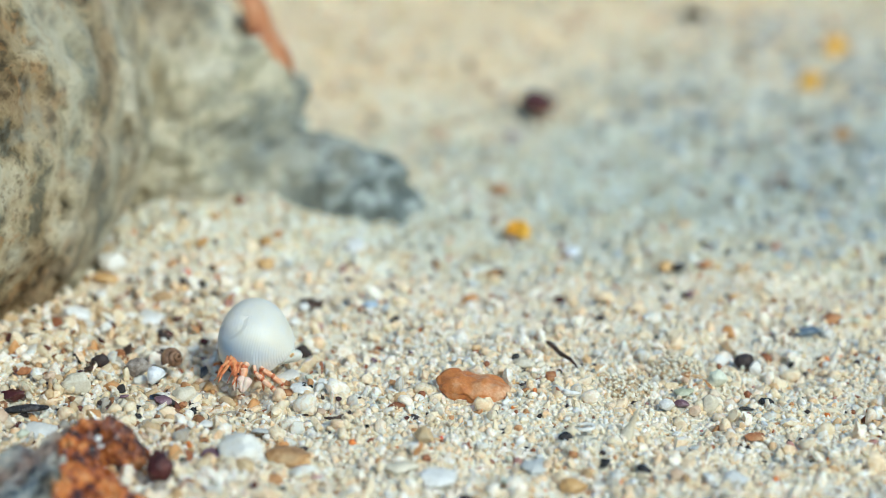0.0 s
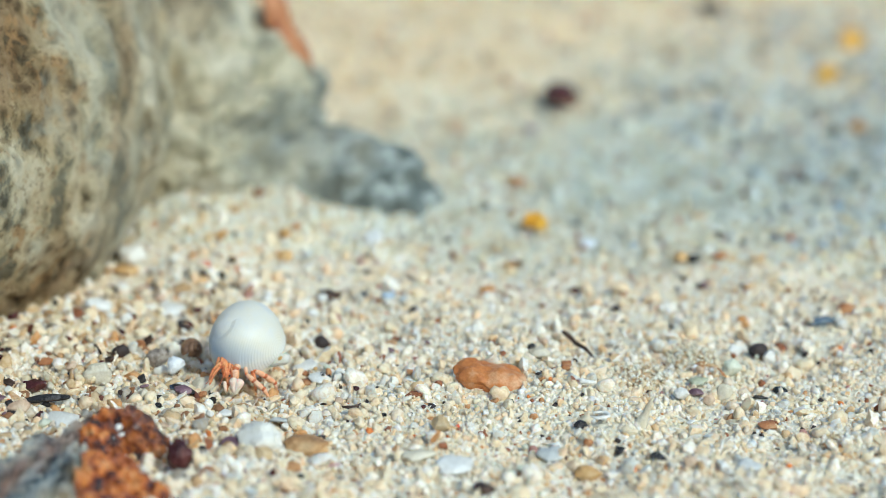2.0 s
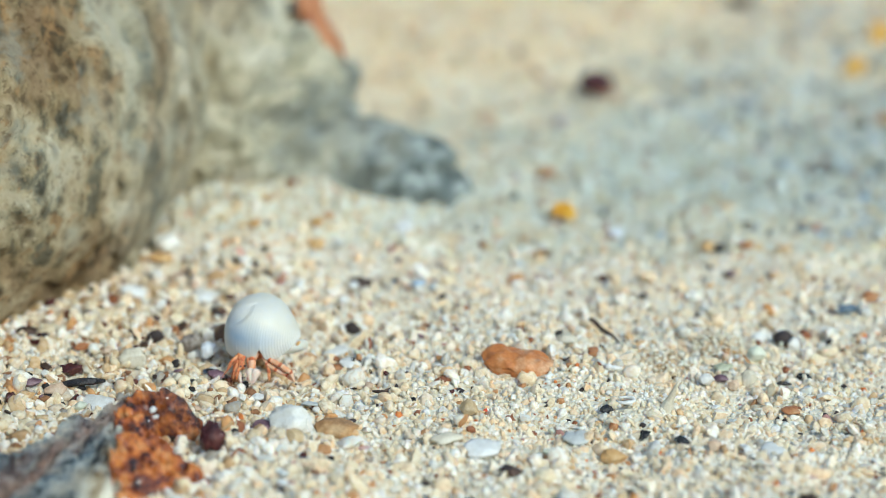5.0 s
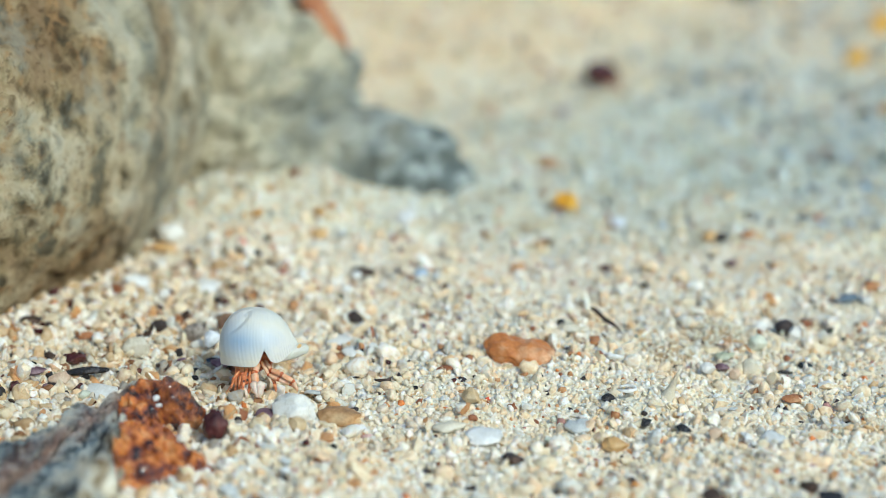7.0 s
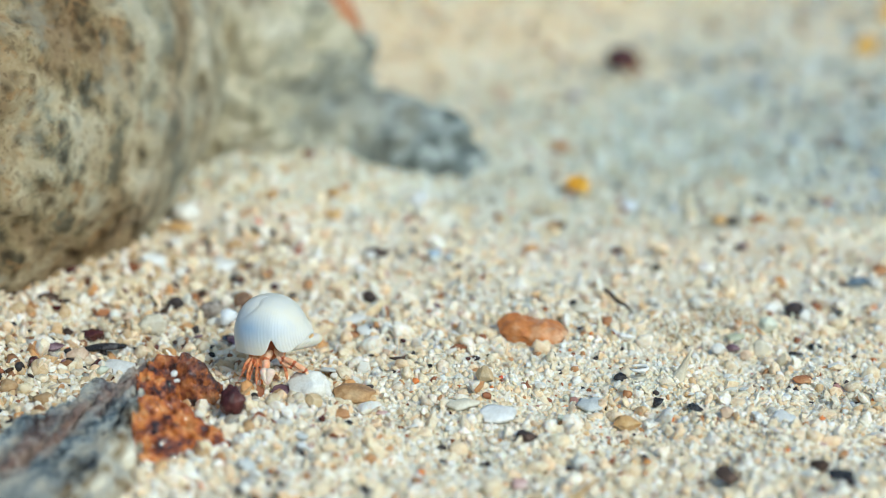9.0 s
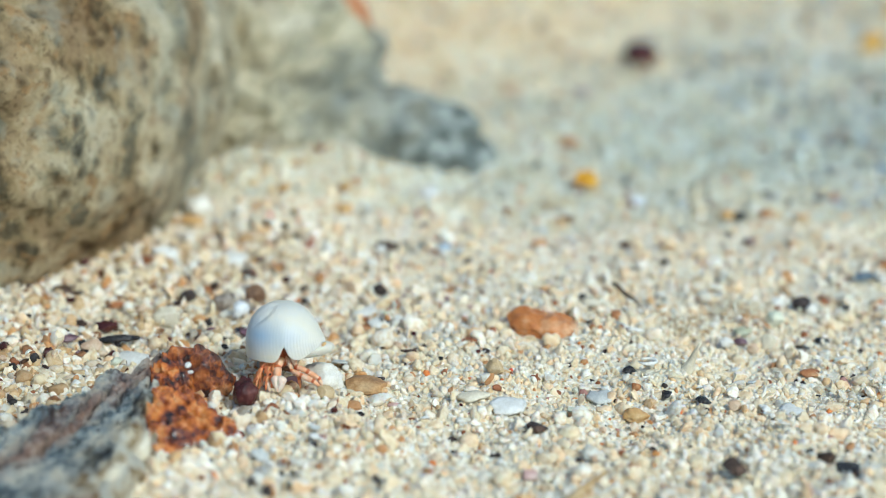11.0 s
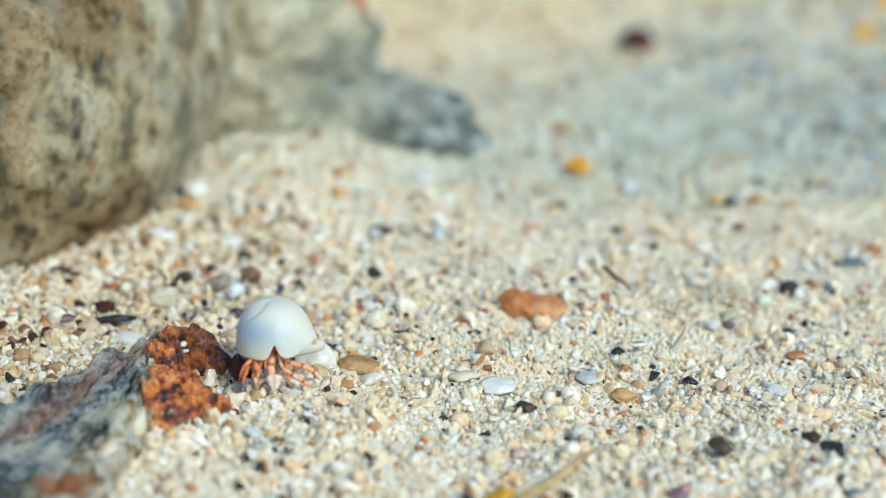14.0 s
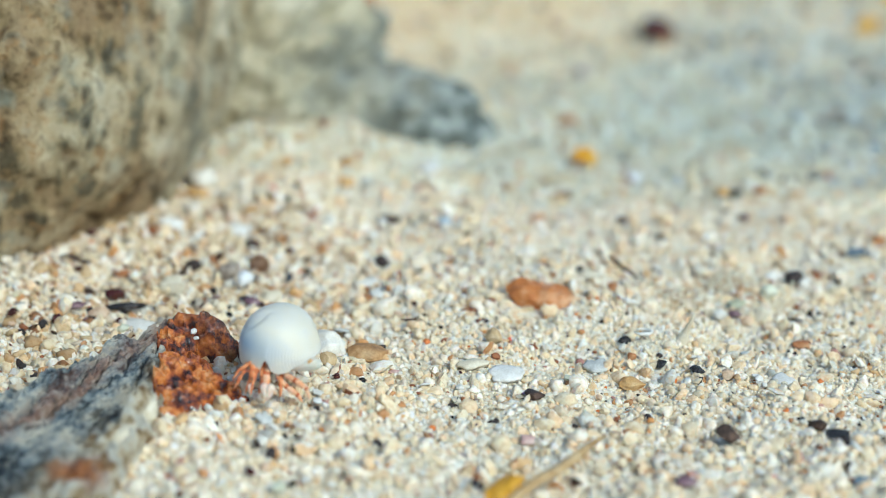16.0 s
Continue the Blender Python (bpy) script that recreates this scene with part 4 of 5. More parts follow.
bit(char, "charcoal_bit", (53.5, -7.6, -1.2), (4.5, 3.6, 0.6), 15, CHARCOAL, 20, "thin black charcoal sliver", "charcoal")
bit(lump, "pebble", (46.5, -8.1, -1.5), (3.6, 2.8, 3.5), 0, CREAM, 21, "upright cream pebble", "pebble")
bit(lump, "pebble", (43.5, -10.2, -1.6), (2.4, 2.0, 2.2), 0, PINKTAN, 22, "small pinkish tan pebble", "pebble")
bit(lump, "pebble", (41.3, -7.6, -1.0), (3.0, 2.4, 1.5), -10, PURPLE, 23, "dark purple shell chip", "shell")
bit(flat, "shell_fragment", (42.1, -3.0, -0.6), (3.4, 3.0, 0.3), 0, OLIVE, 24, "pale olive shell chip", "shell")
bit(lump, "pebble", (38.0, -9.9, -0.9), (3.3, 2.7, 2.6), 0, WHITE, 25, "white coral pebble", "pebble")
bit(char, "charcoal_bit", (63.4, 7.1, -2.6), (2.1, 1.7, 1.7), 30, CHARCOAL, 26, "tiny black charcoal crumb", "charcoal")
bit(char, "charcoal_bit", (65.8, 15.7, -2.1), (1.9, 1.5, 1.7), 60, CHARCOAL, 27, "tiny black charcoal crumb", "charcoal")
bit(char, "charcoal_bit", (68.3, 12.6, -2.5), (2.1, 1.7, 1.2), -30, CHARCOAL, 28, "tiny black charcoal crumb", "charcoal")
bit(lump, "pebble", (57.5, 10.2, -1.2), (2.8, 2.2, 3.0), 0, WHITE, 29, "upright white pebble", "pebble")
bit(lump, "pebble", (49.2, 1.0, -0.1), (3.9, 3.1, 3.8), 10, GLASSY, 31, "pale greenish translucent pebble", "pebble")
bit(lump, "pebble", (51.0, 13.8, -0.7), (3.7, 3.0, 2.4), 0, WHITE, 32, "white coral pebble", "pebble")
bit(lump, "pebble", (54.6, 31.0, -1.4), (3.6, 2.9, 2.3), -20, ORANGE, 33, "rusty orange pebble", "pebble")
bit(lump, "pebble", (76.8, 33.6, 1.1), (4.6, 3.7, 2.2), 10, RUST, 34, "rust-brown pebble", "pebble")
bit(char, "shell_fragment", (70.6, 27.9, 0.7), (6.0, 4.7, 2.2), 0, BLUEGREY, 35, "blue-grey mussel shell fragment", "shell")
bit(lump, "pebble", (74.6, 26.3, 0.2), (2.9, 2.3, 2.6), 0, WHITE, 36, "white coral pebble", "pebble")
bit(char, "charcoal_bit", (63.2, 29.8, -0.7), (2.9, 2.3, 0.9), -30, CHARCOAL, 37, "thin black charcoal sliver", "charcoal")
bit(lump, "pebble", (19.8, 46.6, -0.3), (3.0, 2.4, 1.4), -15, DARKRED, 38, "dark red pebble", "pebble")
bit(lump, "pebble", (0.2, 51.3, -2.5), (2.8, 2.2, 1.7), 0, ORANGE, 39, "orange-brown pebble", "pebble")
bit(char, "charcoal_bit", (-8.9, 62.7, -2.0), (3.1, 2.5, 1.7), 0, CHARCOAL, 40, "black charcoal crumb", "charcoal")
bit(lump, "pebble", (6.7, 64.8, -1.0), (3.9, 3.1, 1.6), 0, DARKBROWN, 41, "dark brown pebble", "pebble")
bit(lump, "pebble", (48.3, 50.4, -0.2), (2.7, 2.2, 1.7), 0, PURPLE, 42, "dark purple pebble", "pebble")
bit(lump, "pebble", (46.9, 61.5, 1.9), (3.3, 2.6, 2.0), 0, CHARCOAL, 43, "dark pebble", "pebble")
bit(lump, "pebble", (44.3, 62.9, 1.3), (3.8, 3.1, 2.4), 0, AMBER, 44, "amber pebble", "pebble")
bit(lump, "pebble", (52.7, 62.1, 2.4), (3.8, 3.1, 2.2), 0, RUST, 45, "brown pebble", "pebble")
bit(flat, "shell_fragment", (-24.4, 40.6, 0.3), (4.4, 4.0, 0.4), 10, BLUEGREY, 46, "dark blue mussel shell fragment", "shell")
bit(flat, "shell_fragment", (-20.5, 37.7, 1.0), (3.4, 3.1, 0.3), -20, PALEBLUE, 47, "pale blue shell fragment", "shell")
bit(char, "driftwood_bit", (-33.7, 40.4, -0.5), (7.4, 5.9, 2.3), -20, DARKBROWN, 48, "dark brown weathered wood crumb", "driftwood")
bit(lump, "black_pebble", (-46.9, 31.8, 1.5), (1.7, 1.4, 1.6), 0, CHARCOAL, 49, "small black pebble", "pebble")
bit(char, "pebble", (-74.4, 24.6, -0.1), (3.6, 2.9, 2.0), 0, DARKRED, 50, "dark red-brown pebble", "pebble")
bit(lump, "white_bead", (-61.3, -4.2, 0.6), (3.9, 3.4, 3.6), 0, BLUEWHITE, 51, "round blue-white shell bead", "shell")
bit(lump, "pebble", (-65.3, 1.0, 0.0), (4.6, 3.7, 3.7), 0, SPECKLED, 52, "speckled grey-brown pebble", "pebble")
bit(char, "charcoal_bit", (-62.9, -17.5, 0.7), (3.3, 2.6, 0.9), 0, CHARCOAL, 53, "black charcoal sliver", "charcoal")
bit(flat, "shell_fragment", (-58.6, -14.2, 0.4), (3.2, 2.4, 0.5), 30, PURPLE, 122, "purple-grey shell chip below a bead", "shell")
bit(char, "shell_fragment", (-60.4, -12.0, 0.3), (2.6, 2.0, 1.6), 10, DARKBLUE, 123, "dark blue shell crumb below a bead", "shell")
bit(flat, "mussel_fragment", (-84.2, -19.6, 0.4), (8.4, 2.0, 0.5), 14, CHARCOAL, 54, "black mussel shell fragment", "shell")
bit(char, "driftwood_bit", (-87.0, -15.5, 0.6), (4.6, 3.7, 3.3), 30, DARKRED, 55, "dark red-brown crumb", "driftwood")
bit(lump, "pebble", (-88.3, -24.3, 0.2), (4.3, 3.5, 3.1), 10, PINKTAN, 56, "pinkish tan pebble", "pebble")
bit(lump, "pebble", (-93.6, -22.2, 1.6), (5.0, 4.0, 1.4), 0, PURPLE, 57, "purple shell chip", "shell")
bit(lump, "pebble", (-95.5, -30.8, 1.3), (2.8, 2.2, 2.5), 0, DARKRED, 58, "dark red pebble", "pebble")
bit(lump, "pebble", (-99.9, 6.0, 0.8), (5.5, 4.4, 1.7), -5, DARKBROWN, 59, "dark brown pebble", "pebble")
bit(flat, "shell_fragment", (-80.3, -26.4, -1.0), (7.1, 4.6, 0.7), -12, WHITE, 60, "flat grey-white shell shard", "shell")
bit(lump, "pebble", (-50.3, -24.6, 0.0), (1.2, 0.9, 1.4), 0, RED, 61, "tiny bright orange grain", "grain")
bit(lump, "white_pebble", (-41.6, -38.6, -0.3), (8.0, 7.0, 6.0), -8, CREAMWHITE, 62, "rounded cream-white coral pebble", "pebble")
bit(lump, "pebble", (-39.9, -47.0, 2.1), (3.7, 2.9, 2.7), 0, TAN, 63, "small tan pebble beside a white one", "pebble")
bit(lump, "pebble", (-38.0, -39.6, 0.6), (1.9, 1.5, 3.1), 0, WHITE, 64, "small white pebble beside a bigger one", "pebble")
bit(lump, "brown_pebble", (-33.5, -37.8, 0.1), (9.2, 7.4, 2.2), -12, CARAMEL, 65, "long caramel-brown pebble", "pebble")
bit(flat, "shell_fragment", (-46.0, -38.9, 0.5), (4.6, 4.1, 0.5), 0, PURPLE, 66, "dark purple shell fragment", "shell")
bit(lump, "pebble", (-27.4, -43.4, -1.2), (2.5, 2.0, 1.0), 0, PINK, 67, "pink coral chip", "coral")
bit(ring, "shell_ring", (-77.2, -16.4, -0.8), (2.0, 1.6, 1.6), 0, WHITE, 68, "tiny white shell ring", "shell")
bit(lump, "pebble", (-78.2, 54.7, 2.4), (6.5, 5.2, 4.4), 0, CREAMWHITE, 69, "pale stone beside the boulder", "stone")
bit(lump, "pebble", (-78.6, 50.5, 1.2), (6.2, 5.0, 1.7), 0, AMBER, 70, "amber-orange pebble beside the boulder", "pebble")
bit(lump, "pebble", (-81.6, 27.2, 1.0), (5.5, 4.4, 3.3), 0, WHITE, 71, "white coral pebble", "pebble")
bit(flat, "shell_fragment", (-66.7, 31.8, -0.4), (4.8, 4.4, 0.5), 10, WHITE, 72, "flat white shell chip", "shell")
bit(flat, "shell_fragment", (-36.1, 2.2, -1.0), (4.8, 4.3, 0.5), 0, WHITE, 73, "flat white shell chip", "shell")
bit(flat, "shell_fragment", (-34.7, -7.4, -0.2), (2.9, 2.6, 0.3), -30, RUST, 74, "rust-brown shell chip", "shell")
bit(twig, "coral_twig", (-26.0, -19.5, 0.0), (3.9, 3.1, 1.5), 30, DARKBROWN, 75, "curled dark brown shell rim", "shell")
bit(char, "charcoal_bit", (34.6, -71.9, 0.3), (6.6, 5.0, 4.2), 10, DARKBROWN, 76, "knobbly dark brown wood crumb", "driftwood")
bit(char, "wood_stub", (54.4, -72.6, 1.0), (6.6, 4.0, 4.0), -42, CHARCOAL, 77, "black charred stub of wood", "driftwood")
bit(char, "driftwood_bit", (51.2, -67.4, 1.0), (4.6, 4.0, 4.0), -20, DARKBROWN, 78, "dark brown crumb beside charred wood", "driftwood")
bit(lump, "black_pebble", (48.7, -64.6, 1.0), (2.4, 2.0, 1.8), 0, CHARCOAL, 79, "black pebble", "pebble")
bit(flat, "shell_fragment", (58.4, -71.4, 1.2), (4.4, 3.3, 0.4), 20, WHITE, 80, "white shell fragment beside charcoal", "shell")
bit(lump, "pebble", (41.9, -84.9, -0.5), (1.6, 1.3, 1.2), 0, RED, 81, "tiny red grain", "grain")
bit(lump, "pebble", (56.6, -88.0, 0.9), (2.9, 2.4, 1.7), 0, BLUEGREY, 82, "blue-grey pebble", "pebble")
bit(lump, "pebble", (26.2, -90.8, 0.7), (4.7, 3.8, 1.8), 0, PURPLE, 83, "purple shell chip", "shell")
bit(char, "dry_leaf_scrap", (-5.2, -97.9, 0.3), (9.4, 7.5, 5.3), 20, YELLOW, 84, "yellow dry leaf scrap", "leaf")
bit(char, "driftwood_bit", (7.1, -88.7, -1.8), (2.4, 1.9, 2.8), 40, DARKBROWN, 85, "dark crumb leaning on a straw", "driftwood")
bit(lump, "pebble", (21.3, -62.5, -0.9), (1.4, 1.1, 1.5), 0, ORANGE, 86, "tiny orange grain", "grain")
bit(lump, "pebble", (16.9, -69.1, -0.3), (2.3, 1.8, 1.4), 0, RUST, 87, "small rust pebble", "pebble")
bit(flat, "shell_fragment", (-1.5, -70.1, -2.2), (3.3, 3.0, 0.3), 30, PINK, 88, "pale orange shell chip", "shell")
bit(flat, "shell_fragment", (-5.4, -45.1, -0.3), (6.3, 5.7, 0.6), 0, WHITE, 89, "flat white shell fragment", "shell")
bit(flat, "shell_fragment", (47.9, -44.5, 0.1), (5.0, 4.5, 0.5), 0, WHITE, 90, "flat white shell fragment", "shell")
bit(flat, "shell_fragment", (11.7, -38.0, -0.8), (5.1, 4.6, 0.5), -15, PALEGREY, 91, "flat pale grey shell fragment", "shell")
bit(flat, "shell_fragment", (-12.1, -43.2, 0.7), (5.7, 3.1, 0.6), 5, CREAM, 92, "flat cream translucent shell fragment", "shell")
bit(char, "dry_leaf_scrap", (11.8, 88.1, -1.4), (7.0, 5.6, 6.7), 25, YELLOW, 93, "curled bright yellow leaf scrap", "leaf")
bit(char, "dry_leaf_scrap", (101.0, 224.5, -1.1), (8.3, 6.7, 8.4), -30, YELLOW, 94, "yellow leaf scrap further up the beach", "leaf")
bit(char, "dry_leaf_scrap", (111.5, 252.8, 2.0), (8.7, 6.9, 9.6), 35, YELLOW, 95, "yellow leaf scrap further up the beach", "leaf")
bit(lump, "pebble", (101.7, 176.1, -1.4), (5.2, 4.1, 4.1), 0, ORANGE, 96, "pale orange pebble", "pebble")
bit(char, "charcoal_bit", (94.0, 170.9, -1.1), (5.7, 4.6, 3.7), 0, CHARCOAL, 97, "dark charcoal lump", "charcoal")
bit(char, "driftwood_bit", (79.1, 129.2, -0.7), (7.6, 6.1, 3.4), -10, DARKBROWN, 98, "dark brown crumb of wood", "driftwood")
bit(lump, "pebble", (73.1, 301.9, 1.0), (9.0, 7.2, 4.4), 0, DARKBROWN, 99, "brown stone far up the beach", "stone")
bit(lump, "pebble", (8.2, 119.8, 0.2), (4.2, 3.3, 2.4), 0, RUST, 100, "rust-brown pebble", "pebble")
bit(lump, "pebble", (-7.5, 164.3, 0.7), (5.4, 4.3, 3.0), 0, PINKTAN, 101, "tan pebble", "pebble")
bit(lump, "pebble", (12.8, 167.1, -0.3), (3.9, 3.1, 2.6), 0, PURPLE, 102, "greyish purple pebble", "pebble")
bit(lump, "pebble", (69.7, 138.7, -2.2), (3.5, 2.8, 2.3), 0, BLUEGREY, 103, "blue-grey pebble", "pebble")
bit(lump, "pebble", (85.3, 105.1, 0.2), (6.0, 4.8, 2.0), 0, BLUEGREY, 104, "blue-grey shell chip", "shell")
bit(lump, "pebble", (50.4, 94.8, 0.6), (4.0, 3.2, 1.7), 0, AMBER, 105, "amber pebble", "pebble")
bit(lump, "pebble", (0.9, 52.6, -2.5), (3.0, 2.4, 1.4), 0, ORANGE, 106, "small orange pebble", "pebble")
bit(lump, "pebble", (-26.1, 51.8, 1.4), (1.7, 1.4, 1.3), 0, DARKRED, 107, "dark red pebble", "pebble")
bit(lump, "pebble", (-8.5, 62.4, -2.0), (3.0, 2.4, 1.4), 0, CHARCOAL, 108, "black pebble", "pebble")
bit(lump, "pebble", (47.9, 50.4, -0.2), (2.7, 2.2, 1.4), 0, DARKBROWN, 109, "dark pebble", "pebble")
bit(flat, "shell_fragment", (24.2, 81.4, -1.8), (3.9, 3.5, 0.4), 0, BLUEWHITE, 110, "white shell chip", "shell")
bit(flat, "shell_fragment", (-26.5, 70.0, 2.5), (7.1, 6.1, 0.7), 0, WHITE, 111, "white shell chip", "shell")
bit(lump, "pebble", (-44.5, 56.1, 2.7), (4.4, 3.6, 2.5), 0, AMBER, 112, "pale amber pebble", "pebble")
bit(lump, "pebble", (-81.9, 29.2, 0.6), (5.2, 4.2, 2.8), 0, WHITE, 113, "white coral pebble", "pebble")
bit(flat, "shell_fragment", (-66.7, 31.2, -0.6), (4.7, 4.3, 0.5), 0, WHITE, 114, "flat white shell chip", "shell")
bit(lump, "pebble", (-74.7, 23.9, -0.0), (3.5, 2.8, 2.0), 0, RUST, 115, "rust-brown pebble", "pebble")
bit(lump, "pebble", (-60.9, 47.1, 4.2), (2.4, 1.9, 1.4), 0, RED, 116, "red pebble", "pebble")
bit(lump, "pebble", (-75.7, -8.9, 0.4), (5.4, 4.4, 4.1), 0, CREAM, 117, "knobbly cream coral pebble", "pebble")
bit(lump, "pebble", (-55.3, -8.2, -1.2), (4.6, 3.7, 2.8), 0, CREAM, 118, "pale cream pebble", "pebble")
bit(char, "charcoal_bit", (-52.7, 5.2, -2.3), (2.9, 2.3, 3.9), 20, DARKBLUE, 119, "dark blue shell chip", "shell")
bit(flat, "shell_fragment", (16.0, -1.8, 2.2), (2.2, 2.0, 0.3), 0, RUST, 120, "brown shell chip", "shell")


def marked_chip(x, y):
    """A white shell chip with a dark curled mark on it."""
    chip = bit(flat, "shell_fragment", (x, y, 0.6), (4.4, 3.2, 0.4), 8, WHITE, 121, "white shell chip with a dark curled mark", "shell")
    curl = [(-0.35, 0.42), (-0.2, 0.62), (0.1, 0.66), (0.3, 0.46), (0.24, 0.2), (0.0, -0.06), (-0.3, -0.32), (-0.1, -0.38), (0.35, -0.34)]
    mark = part("mark", rod([(0.0010 * a, 0.0010 * b, 0.00072) for a, b in curl], [0.00011] * len(curl)), CHARCOAL, chip, "dark curled mark")
    mark.location = (0.0009, 0.0003, 0)
    return chip


def rod(points, radii):
    bm = bmesh.new()
    m = 8
    rings = []
    for i, (p, r) in enumerate(zip(points, radii)):
        along = (Vector(points[min(i + 1, len(points) - 1)]) - Vector(points[max(i - 1, 0)])).normalized()
        a = along.orthogonal().normalized()
        b = along.cross(a)
        rings.append([bm.verts.new(Vector(p) + a * r * math.cos(t) + b * r * math.sin(t)) for t in [2 * math.pi * k / m for k in range(m)]])
    for p, q in zip(rings, rings[1:]):
        for k in range(m):
            bm.faces.new((p[k], p[(k + 1) % m], q[(k + 1) % m], q[k]))
    bm.faces.new(rings[0][::-1])
    bm.faces.new(rings[-1])
    bmesh.ops.recalc_face_normals(bm, faces=bm.faces)
    return bm


marked_chip(-32.9, -7.4)
stick = finish("stick", rod([(0.0158 + 0.00055 * i, 0.0142 - 0.0009 * i, 0.0036 - 0.00012 * i + 0.0002 * math.sin(i)) for i in range(11)], [0.0004, 0.0005, 0.0005, 0.0005, 0.00045, 0.0005, 0.00045, 0.0004, 0.0004, 0.0003, 0.0002]), DARKBROWN)
tagged(stick, "thin dark twig lying on the sand", "twig")
straw = finish("straw", ribbon([(0.0122 - 0.0016 * i, -0.0792 - 0.0026 * i, 0.0042 + 0.0003 * math.sin(i)) for i in range(12)], [0.0006 + 0.0016 * min(1, i / 4) for i in range(12)], 0.0004, 0.3), STRAW)
tagged(straw, "dry tan straw lying on the sand", "straw")
spike = finish("coral_spike", rod([(0.0288 + 0.0003 * i, -0.0262 - 0.00015 * i, 0.0009 * i + 0.0004) for i in range(9)], [0.0016, 0.0014, 0.0012, 0.0009, 0.0007, 0.0006, 0.0004, 0.0003, 0.0002]), CREAM)
tagged(spike, "pale translucent coral spike standing in the sand", "coral")


def build_snail():
    """A small coiled brown snail shell."""
    bm = bmesh.new()
    n, m = 70, 12
    rings = []
    for i in range(n):
        t = i / (n - 1)
        a = t * 2 * math.pi * 2.6
        r, tube = 0.0004 + 0.0012 * t, 0.0003 + 0.0011 * t
        mid = Vector((r * math.cos(a), r * math.sin(a), 0.0030 * (1 - t)))
        out = Vector((math.cos(a), math.sin(a), 0))
        rings.append([bm.verts.new(mid + out * tube * math.cos(b) + Vector((0, 0, tube * math.sin(b)))) for b in [2 * math.pi * k / m for k in range(m)]])
    for p, q in zip(rings, rings[1:]):
        for k in range(m):
            bm.faces.new((p[k], p[(k + 1) % m], q[(k + 1) % m], q[k]))
    bmesh.ops.recalc_face_normals(bm, faces=bm.faces)
    bmesh.ops.scale(bm, vec=(0.85, 0.85, 0.85), verts=bm.verts)
    ob = finish("snail_shell", bm, stone_material("brown_snail", (0.09, 0.045, 0.025), (0.24, 0.13, 0.07), (0.46, 0.30, 0.18), 400, 0.35))
    ob.matrix_world = pose(-0.0590, 0.0035, 0.0028, 60, 20, 40)
    return tagged(ob, "small brown snail shell beside a white bead", "shell")


build_snail()
DARK_PEBBLE = tagged(finish("dark_pebble", rough_ball((0.0023, 0.0022, 0.0030), 4, 0.26, 1.0, 6), DARKRED), "glossy dark maroon pebble", "pebble")


